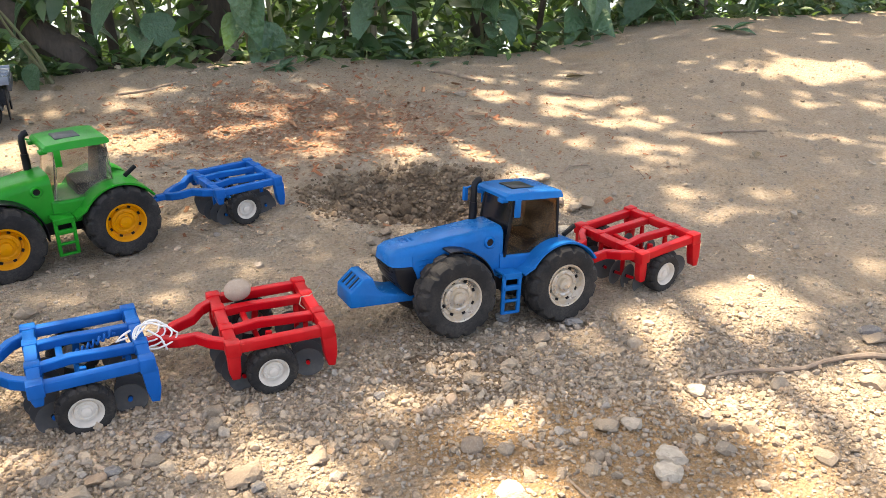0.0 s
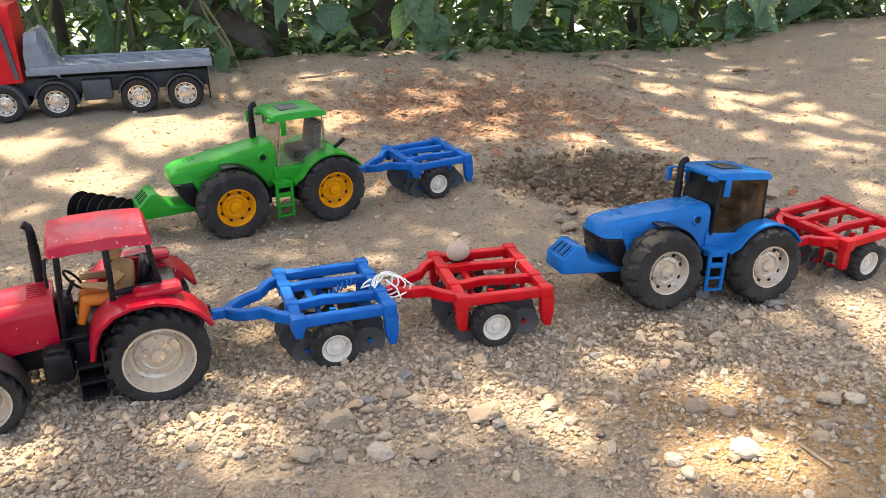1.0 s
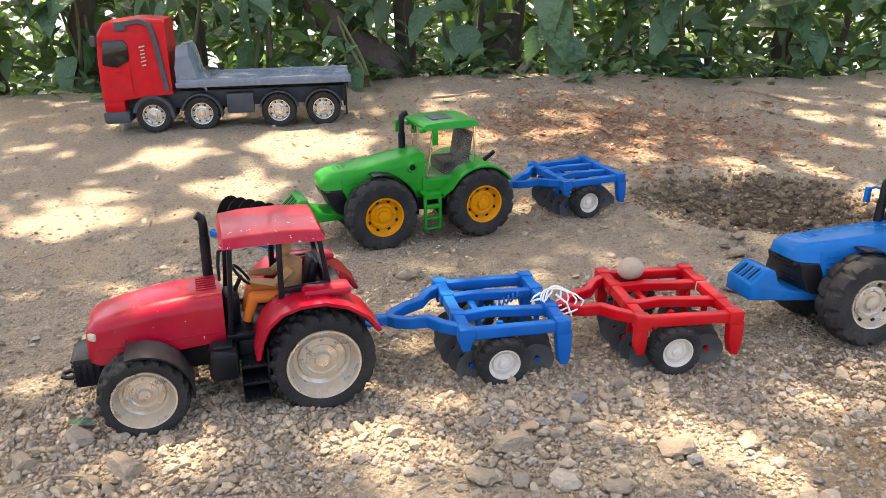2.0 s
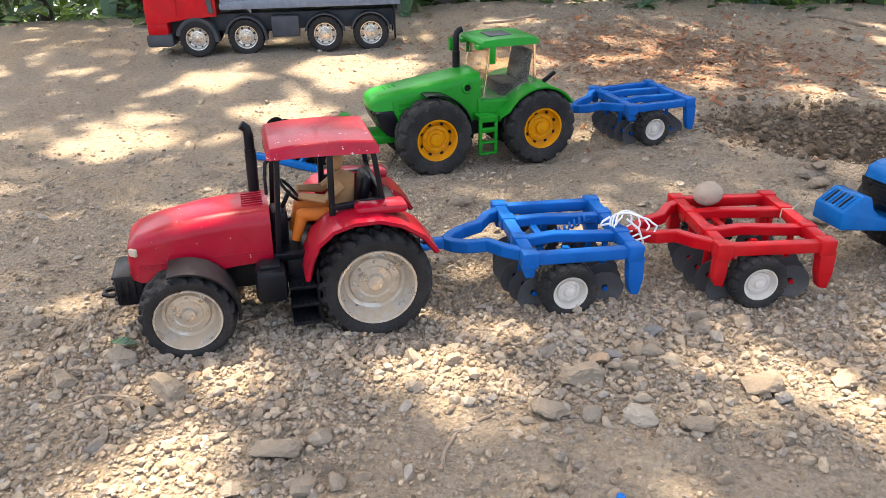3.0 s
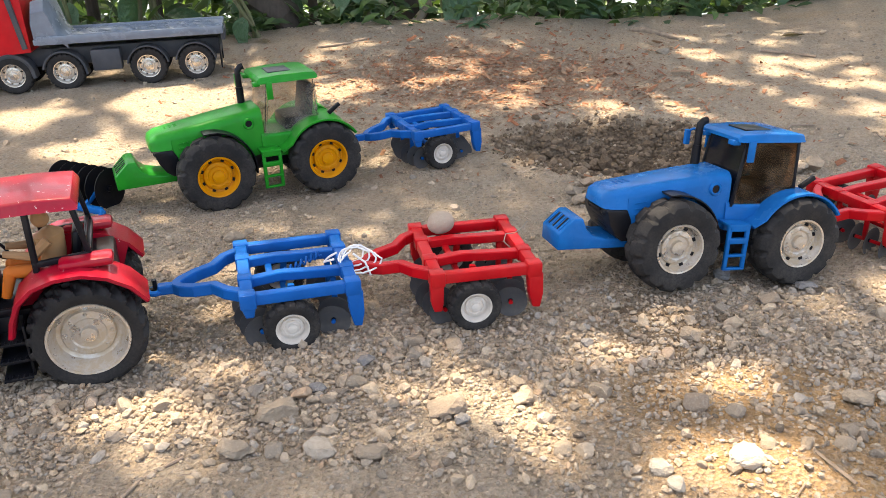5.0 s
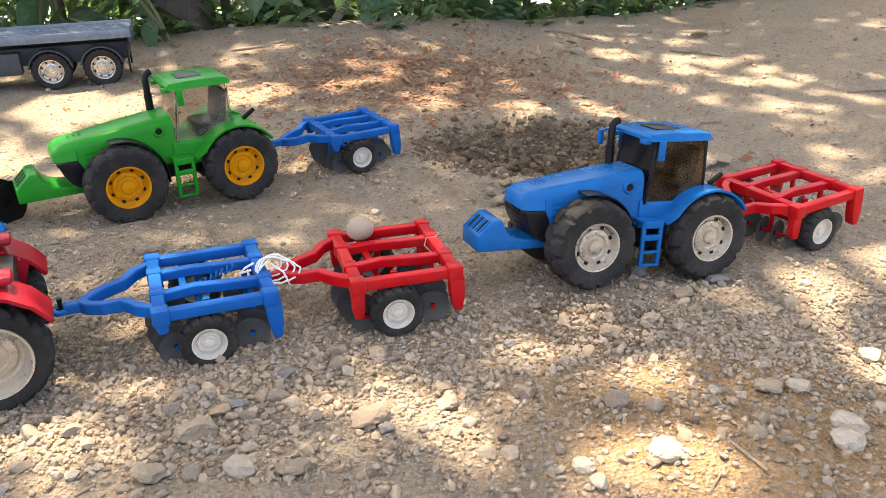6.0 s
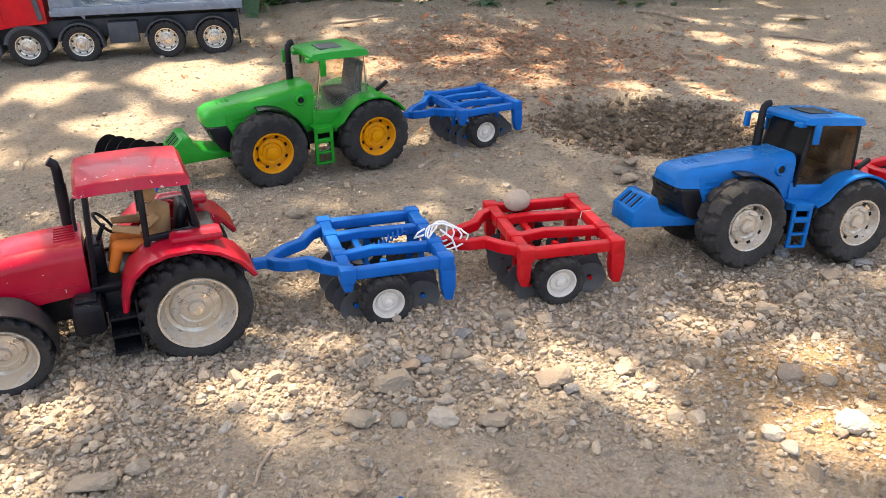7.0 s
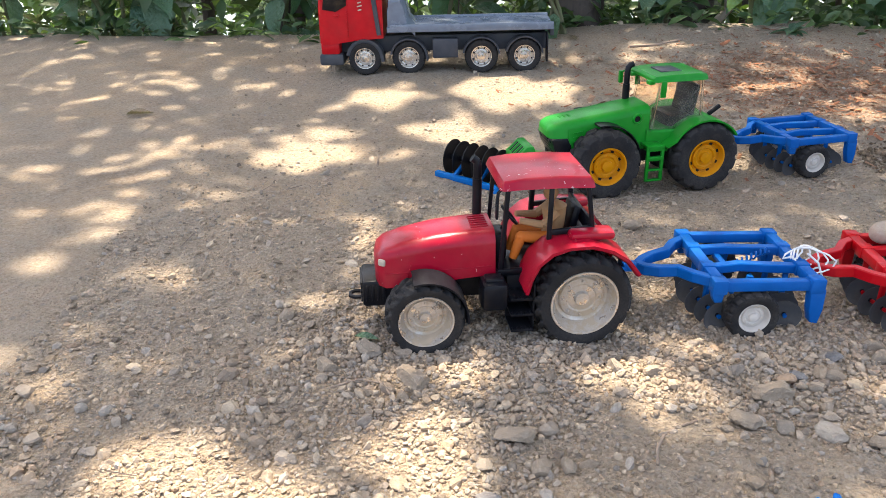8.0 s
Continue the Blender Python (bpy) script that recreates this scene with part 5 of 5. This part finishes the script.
def sticks():
    def lay(name, pts, radius, mat, label, lift=0.0):
        bm = bmesh.new()
        tube(bm, [(x, y, ground_z(x, y) + (radius[0] if hasattr(radius, "__len__") else radius) * 0.7 + lift) for x, y in pts], radius, 7)
        tagged(part(name, bm, mat), label, "twig")

    n = 14
    pts = [(0.255 + 0.36 * i / n, 0.632 + 0.075 * i / n + 0.006 * math.sin(i * 1.3)) for i in range(n + 1)]
    lay("stick", pts, [0.0016 + 0.0028 * i / n for i in range(n + 1)], TWIG, "long thin dry stick lying on sunlit dirt", 0.003)
    lay("twig", [(-0.339, 0.325), (-0.344, 0.345), (-0.343, 0.366), (-0.336, 0.379), (-0.324, 0.390)], 0.0013, TWIG, "thin curved brown twig on the dirt")
    lay("twig", [(-0.03, 1.99), (0.01, 1.955), (0.05, 1.905), (0.09, 1.875)], [0.004, 0.008, 0.007, 0.003], TWIG, "flat strip of brown bark on the dirt")
    lay("twig", [(0.24, 1.78), (0.30, 1.76), (0.34, 1.73)], 0.003, TWIG, "short grey twig lying on the dirt")
    lay("twig", [(-0.60, 0.300), (-0.585, 0.318), (-0.565, 0.322), (-0.55, 0.312)], 0.0009, TWIG, "fine pale root strand among the stones", 0.004)
    lay("twig", [(-0.095, 0.330), (-0.088, 0.345), (-0.09, 0.362)], 0.0009, TWIG, "fine dark twig on the dirt")
    lay("twig", [(0.20, 1.23), (0.215, 1.26), (0.25, 1.27)], 0.0016, TWIG, "thin crooked twig near the dug hole")
    lay("twig", [(0.03, 1.05), (0.06, 1.09), (0.10, 1.10)], 0.0014, TWIG, "thin crooked twig near the dug hole", 0.008)
    lay("twig", [(-0.62, 1.78), (-0.66, 1.72), (-0.72, 1.69)], 0.003, TWIG, "short brown twig lying on the dirt")
    lay("twig", [(0.5, 1.45), (0.56, 1.47), (0.63, 1.46)], 0.0022, TWIG, "short grey twig lying on the dirt")


sticks()

# ---------------------------------------------------------------- greenery


def leaf_shape(length, width, droop, fold, n=7):
    """An ovate leaf along +x with a folded midrib and a drooping tip."""
    verts, faces = [], []
    for i in range(n + 1):
        u = i / n
        w = width * (math.sin(math.pi * min(u * 1.02, 1.0) ** 0.75) ** 0.9) * (1 - 0.25 * u) if 0 < i < n else width * 0.02
        z = -droop * length * u * u
        x = length * u * (1 - 0.15 * droop * u)
        wave = 0.05 * width * math.sin(u * 9)
        verts += [(x, -w, z + fold * w + wave), (x, -w * 0.5, z + fold * w * 0.35), (x, 0, z), (x, w * 0.5, z + fold * w * 0.35), (x, w, z + fold * w - wave)]
    for i in range(n):
        for k in range(4):
            a = i * 5 + k
            faces.append((a, a + 1, a + 6, a + 5))
    return verts, faces


def leaf_mesh(mat, *shape):
    me = bpy.data.meshes.new("leaf")
    v, f = leaf_shape(*shape)
    me.from_pydata(v, [], f)
    me.materials.append(mat)
    me.shade_smooth()
    return me


LEAVES = [leaf_mesh(LEAF, 1.0, 0.29, 0.35, 0.35), leaf_mesh(LEAF, 1.0, 0.33, 0.6, 0.25), leaf_mesh(LEAF, 1.0, 0.25, 0.2, 0.5), leaf_mesh(LEAF, 1.0, 0.36, 0.45, 0.15)]


def aim(d, roll):
    """A turn that takes +x to d, leaf face up."""
    return d.to_track_quat("X", "Z").to_matrix() @ Matrix.Rotation(roll, 3, "X")


def shrub(x, y, height, count, seed, lo=0.10, big=(0.085, 0.155)):
    rng = random.Random(seed)
    z0 = ground_z(x, y)
    t = tagged(empty("shrub", None, Matrix.Translation((x, y, z0))), "broad-leaved green shrub with drooping leaves at the bank", "shrub", "shrubs along the bank")
    for s in range(3):
        lean = Vector((rng.uniform(-0.25, 0.25), rng.uniform(-0.30, 0.12), 1.0))
        top = lean * height
        pts = [Vector((0.02 * (s - 1), 0, -0.02)) + top * u + Vector((0.03 * math.sin(3 * u + s), -0.05 * u * u, 0)) for u in np.linspace(0, 1, 8).tolist()]
        bm = bmesh.new()
        tube(bm, pts, [0.007 - 0.005 * u for u in np.linspace(0, 1, 8).tolist()], 7)
        part("stem", bm, STEM, t)
        for k in range(count // 3):
            u = lo + (1 - lo) * (k + rng.random()) / (count // 3)
            i = min(int(u * 7), 6)
            p = pts[i].lerp(pts[i + 1], u * 7 - i)
            a = rng.uniform(-math.pi, math.pi) * 0.62 - math.pi / 2
            d = Vector((math.cos(a), math.sin(a), rng.uniform(-1.5, 0.25))).normalized()
            size = rng.uniform(*big)
            foot = p + Vector((d.x, d.y, 0.1)) * 0.03
            m = Matrix.Translation(foot) @ aim(d, rng.uniform(-0.7, 0.7)).to_4x4() @ Matrix.Diagonal((size, size, size, 1))
            again("leaf", rng.choice(LEAVES), t, at=m)
    return t


rng = random.Random(3)
for k in range(17):
    x = -2.55 + k * 0.262 + rng.uniform(-0.07, 0.07)
    shrub(x, bank(x) + rng.uniform(0.06, 0.26), rng.uniform(0.42, 0.62), 18, 100 + k)
shrub(-0.955, 1.80, 0.20, 6, 300, 0.35, (0.05, 0.085))


def tuft(x, y, n, size, seed, label):
    rng = random.Random(seed)
    t = tagged(empty("seedling", None, Matrix.Translation((x, y, ground_z(x, y)))), label, "plant")
    for k in range(n):
        a = rng.uniform(0, 6.28)
        d = Vector((math.cos(a), math.sin(a), rng.uniform(0.1, 0.9))).normalized()
        s = size * rng.uniform(0.7, 1.2)
        again("leaf", rng.choice(LEAVES), t, at=Matrix.Translation((0, 0, 0.002)) @ aim(d, 0).to_4x4() @ Matrix.Diagonal((s, s * 0.8, s, 1)))


tuft(-0.391, 1.894, 9, 0.05, 1, "small green seedling sprouting from the dirt")
tuft(0.86, 2.36, 8, 0.07, 2, "small light green plant at the bank")
tuft(-0.02, 2.06, 6, 0.035, 3, "small green seedling sprouting from the dirt")


def fallen_leaf(x, y, size, turn, mat, label, seed):
    at = Matrix.Translation((x, y, ground_z(x, y) + 0.004)) @ Matrix.Rotation(turn, 4, "Z") @ Matrix.Diagonal((size, size, size, 1))
    me = leaf_mesh(mat, 1.0, 0.22, -0.05, 0.5 + 0.1 * seed)
    me.name = "fallen_leaf"
    tagged(again("fallen_leaf", me, None, "", at), label, "leaf")


fallen_leaf(-1.49, 0.895, 0.055, 0.5, DRY_LEAF, "curled dry brown leaf on the dirt", 3)
fallen_leaf(-0.625, 0.375, 0.026, 0.1, LEAF, "dusty green leaf fallen among the stones", 0)
fallen_leaf(0.55, 1.30, 0.04, 1.2, DRY_LEAF, "curled dry brown leaf on the dirt", 2)
fallen_leaf(-0.86, 1.72, 0.05, 2.2, DRY_LEAF, "curled dry brown leaf on the dirt", 1)
fallen_leaf(0.30, 1.90, 0.05, 0.2, DRY_LEAF, "curled dry brown leaf on the dirt", 2)

BLADE = [(0, 0, 0), (0.35, -0.2, 0.05), (0.35, 0, -0.02), (0.35, 0.2, 0.05), (0.7, -0.15, 0.0), (0.7, 0, -0.07), (0.7, 0.15, 0.0), (1, 0, -0.16)]
BLADE_FACES = [(0, 1, 2), (0, 2, 3), (1, 4, 2), (4, 5, 2), (2, 5, 3), (5, 6, 3), (4, 7, 5), (5, 7, 6)]


def blades(rng, spots, lo, hi):
    out = []
    for p, tilt in spots:
        a = rng.uniform(0, 6.283)
        d = Vector((math.cos(a), math.sin(a), rng.uniform(*tilt))).normalized()
        s = rng.uniform(lo, hi)
        q = aim(d, rng.uniform(-0.8, 0.8)) * s
        out.append([[*q[0], p[0]], [*q[1], p[1]], [*q[2], p[2]]])
    return out


def undergrowth():
    rng = random.Random(17)
    spots = []
    while len(spots) < 17000:
        x = rng.uniform(-3.6, 3.0)
        deep = rng.uniform(0.05, 1.9)
        z = rng.uniform(-0.75, 0.85) if deep > 0.3 else rng.uniform(-0.05, 0.35)
        if deep < 0.3 and rng.random() < 0.5:
            continue
        y = bank(x) + deep
        if z > level(x, y) and noise.noise((x * 3.4, y * 3.4, z * 2.6)) > -0.08:
            spots.append(((x, y, z), (-1.2, 0.4)))
    mass("undergrowth", BLADE, BLADE_FACES, blades(rng, spots, 0.05, 0.12), UNDER, "dense green undergrowth behind the bank, coloured dark as if shaded", "undergrowth", True)
    rng = random.Random(18)
    spots = []
    while len(spots) < 900:
        x = rng.uniform(-2.6, 1.9)
        y = bank(x) + rng.gauss(0.03, 0.05)
        spots.append(((x, y, ground_z(x, y) + rng.uniform(0.0, 0.04)), (-0.2, 0.9)))
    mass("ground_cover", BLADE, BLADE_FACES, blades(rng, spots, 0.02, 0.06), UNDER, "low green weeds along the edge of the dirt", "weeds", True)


undergrowth()


def far_woods():
    """A dense thicket on the far side of the water, bright-toned as if sunlit, with a few openings."""
    rng = random.Random(29)
    spots = []
    while len(spots) < 9000:
        x, y, z = rng.uniform(-8.5, 6.5), rng.uniform(4.6, 6.2), rng.uniform(-1.1, 1.6)
        if noise.noise((x * 0.9, 3.0, z * 1.6)) > -0.28:
            spots.append(((x, y, z), (-1.0, 0.5)))
    mass("far_woods", BLADE, BLADE_FACES, blades(rng, spots, 0.14, 0.34), FAR_LEAF, "green thicket across the water, coloured bright as if sunlit", "woods", True)


far_woods()


def limb(bm, pts, r0, r1, n=9):
    pts = [Vector(p) for p in pts]
    fine = []
    for i in range(len(pts) - 1):
        for k in range(4):
            u = k / 4
            fine.append(pts[i].lerp(pts[i + 1], u) + Vector((0.012 * math.sin(7 * (i + u)), 0.012 * math.cos(5 * (i + u)), 0)))
    fine.append(pts[-1])
    tube(bm, fine, [r0 + (r1 - r0) * i / (len(fine) - 1) for i in range(len(fine))], n)


def trunks():
    def tree(pts, r0, r1, mat, label):
        t = tagged(empty("sapling", None, Matrix()), label, "tree", "trunks behind the shrubs")
        bm = bmesh.new()
        limb(bm, pts, r0, r1)
        part("trunk", bm, mat, t)

    tree([(-1.42, 2.05, 0.62), (-1.20, 1.98, 0.262), (-1.05, 1.96, 0.140), (-0.92, 1.97, 0.05), (-0.80, 2.05, -0.10)], 0.030, 0.045, BARK, "thick dark leaning branch behind the bank")
    tree([(-0.66, 2.22, -0.12), (-0.60, 2.16, 0.03), (-0.535, 2.15, 0.112), (-0.513, 2.15, 0.25), (-0.50, 2.18, 0.9)], 0.013, 0.010, PALE_BARK, "slim pale trunk among the shrubs")
    tree([(0.10, 2.55, -0.35), (0.117, 2.42, 0.0), (0.112, 2.40, 0.15), (0.10, 2.45, 0.95)], 0.030, 0.022, BARK, "slim brown trunk among the shrubs")
    tree([(-1.79, 1.86, -0.15), (-1.77, 1.80, 0.05), (-1.755, 1.80, 0.20), (-1.72, 1.86, 1.0)], 0.040, 0.030, BARK, "brown trunk at the edge of the dirt")
    tree([(-2.30, 1.75, -0.2), (-2.30, 1.72, 0.2), (-2.33, 1.8, 1.0)], 0.028, 0.02, BARK, "brown trunk at the edge of the dirt")
    tree([(0.85, 2.80, -0.4), (0.86, 2.70, 0.1), (0.90, 2.75, 0.9)], 0.025, 0.018, BARK, "slim brown trunk among the shrubs")
    tree([(-0.95, 2.5, -0.6), (-1.0, 2.35, 0.1), (-1.06, 2.35, 0.9)], 0.018, 0.012, BARK, "slim brown trunk among the shrubs")
    rng = random.Random(71)
    for k in range(12):
        x = -2.2 + k * 0.31 + rng.uniform(-0.1, 0.1)
        y = bank(x) + rng.uniform(0.25, 0.9)
        lean = rng.uniform(-0.25, 0.25)
        tree([(x, y, -0.6), (x + lean * 0.3, y - 0.03, 0.0), (x + lean * 0.6, y - 0.02, 0.4), (x + lean, y, 1.0)], rng.uniform(0.008, 0.026), rng.uniform(0.006, 0.016), BARK, "slim dark trunk among the shrubs")
    tree([(-0.20, 2.5, -0.5), (-0.22, 2.40, 0.1), (-0.18, 2.4, 0.9)], 0.014, 0.010, PALE_BARK, "slim pale trunk among the shrubs")


trunks()

# gaps left in the unseen crown, set so that the sun reaches the dirt here (x, y, half widths)
GAPS = (
    (0.36, 0.56, 0.11, 0.07), (0.52, 0.50, 0.22, 0.14), (0.34, 0.44, 0.11, 0.06), (0.25, 0.752, 0.04, 0.025), (0.195, 0.684, 0.028, 0.025), (0.37, 0.82, 0.075, 0.035),
    (0.16, 1.156, 0.030, 0.045), (0.025, 1.315, 0.050, 0.050), (0.92, 1.85, 0.13, 0.06), (-0.574, 1.385, 0.045, 0.045), (-0.45, 1.98, 0.17, 0.045), (0.05, 0.445, 0.025, 0.022),
    (-1.03, 0.83, 0.058, 0.058), (-1.077, 1.177, 0.055, 0.050), (-0.89, 1.065, 0.055, 0.042), (-0.83, 1.285, 0.09, 0.09), (-0.62, 0.18, 0.065, 0.022), (-0.50, 0.262, 0.035, 0.020),
)
# thin places, where a few leaves still hang (x, y, half widths)
THIN = (
    (0.03, 0.53, 0.025, 0.020), (-0.15, 0.508, 0.034, 0.026), (0.27, 1.686, 0.065, 0.07), (0.11, 1.737, 0.05, 0.05), (0.42, 1.52, 0.045, 0.05), (-0.69, 1.668, 0.055, 0.05),
    (-0.59, 0.450, 0.042, 0.048), (-0.395, 0.424, 0.038, 0.032), (-1.24, 0.70, 0.055, 0.075), (-1.056, 0.482, 0.066, 0.045), (-0.068, 0.483, 0.030, 0.022), (-0.50, 0.349, 0.038, 0.020), (-0.26, 0.23, 0.05, 0.03),
)


# a tree out of view, added so its crown shapes the dappled light
def shade_tree():
    t = tagged(empty("tree", None, Matrix.Translation((-0.76, 2.62, ground_z(-0.76, 2.62)))), "tall leafy tree, out of view, added to dapple the yard with shade", "tree")
    base = Vector((-0.76, 2.62, ground_z(-0.76, 2.62)))
    bm = bmesh.new()
    limb(bm, [(0, 0, -0.1), (0.01, 0, 0.9), (-0.03, -0.03, 2.4), (0.0, -0.1, 4.0), (0.0, -0.2, 5.2)], 0.085, 0.05, 14)
    part("trunk", bm, BARK, t)
    for ax, ay, h in ((-1.9, 0.3, 2.0), (-1.4, -1.2, 2.2), (-0.7, -1.9, 2.3), (0.1, -2.2, 2.4), (0.7, -1.6, 2.2), (1.4, -1.0, 2.1), (1.6, 0.2, 2.1), (0.0, -1.1, 2.9)):
        bm = bmesh.new()
        limb(bm, [(0, -0.05, 2.9 + 0.5 * (h - 2)), (ax * 0.3, ay * 0.3, h + 1.95), (ax * 0.7, ay * 0.7, h + 2.35), (ax, ay, h + 2.4)], 0.04, 0.010, 8)
        part("limb", bm, BARK, t)
    rng = random.Random(23)
    spots = []
    while len(spots) < 32500:
        gx, gy = rng.uniform(-4.2, 3.4), rng.uniform(-2.0, 2.6)
        out = max(-2.5 - gx, gx - 1.8, (-0.5 - gy) * 1.2, 0.0)
        if rng.random() < out * 1.1 + 0.8 * noise.noise((gx * 1.3, gy * 1.3, 8.0)) * min(out * 4, 1):
            continue
        if rng.random() < 0.9 * noise.noise((gx * 4, gy * 4, 1.0)):
            continue
        if gy > 1.25 and -0.45 < gx < 0.40 and rng.random() < 0.44:
            continue
        wob = 1 + 0.65 * noise.noise((gx * 14, gy * 14, 3.0))
        if any(math.hypot((gx - x) / (a + 0.03), (gy - y) / (b + 0.03)) < wob for x, y, a, b in GAPS):
            continue
        if rng.random() < 0.72 and any(math.hypot((gx - x) / (a + 0.02), (gy - y) / (b + 0.02)) < wob for x, y, a, b in THIN):
            continue
        h = rng.uniform(2.9, 4.1)
        p = Vector((gx, gy, 0)) + SUN * (h / SUN.z) - base
        spots.append((p, (-0.6, 0.3)))
    # larger unseen leaves, added to shade the greenery behind the bank
    for _ in range(4200):
        gx, gy, h = rng.uniform(-4.5, 3.5), rng.uniform(1.9, 4.1), rng.uniform(2.4, 4.1)
        spots.append((Vector((gx, gy, 0)) + SUN * (h / SUN.z) - base, (-0.6, 0.3)))
    v = np.asarray(BLADE, float) - (0.5, 0, 0)
    crown = mass("crown", v, BLADE_FACES, blades(rng, spots[:32500], 0.065, 0.105) + blades(rng, spots[32500:], 0.14, 0.2), CROWN, "", "", True)
    for k in ("kind", "label", "category"):
        if k in crown:
            del crown[k]
    crown.parent = t


shade_tree()
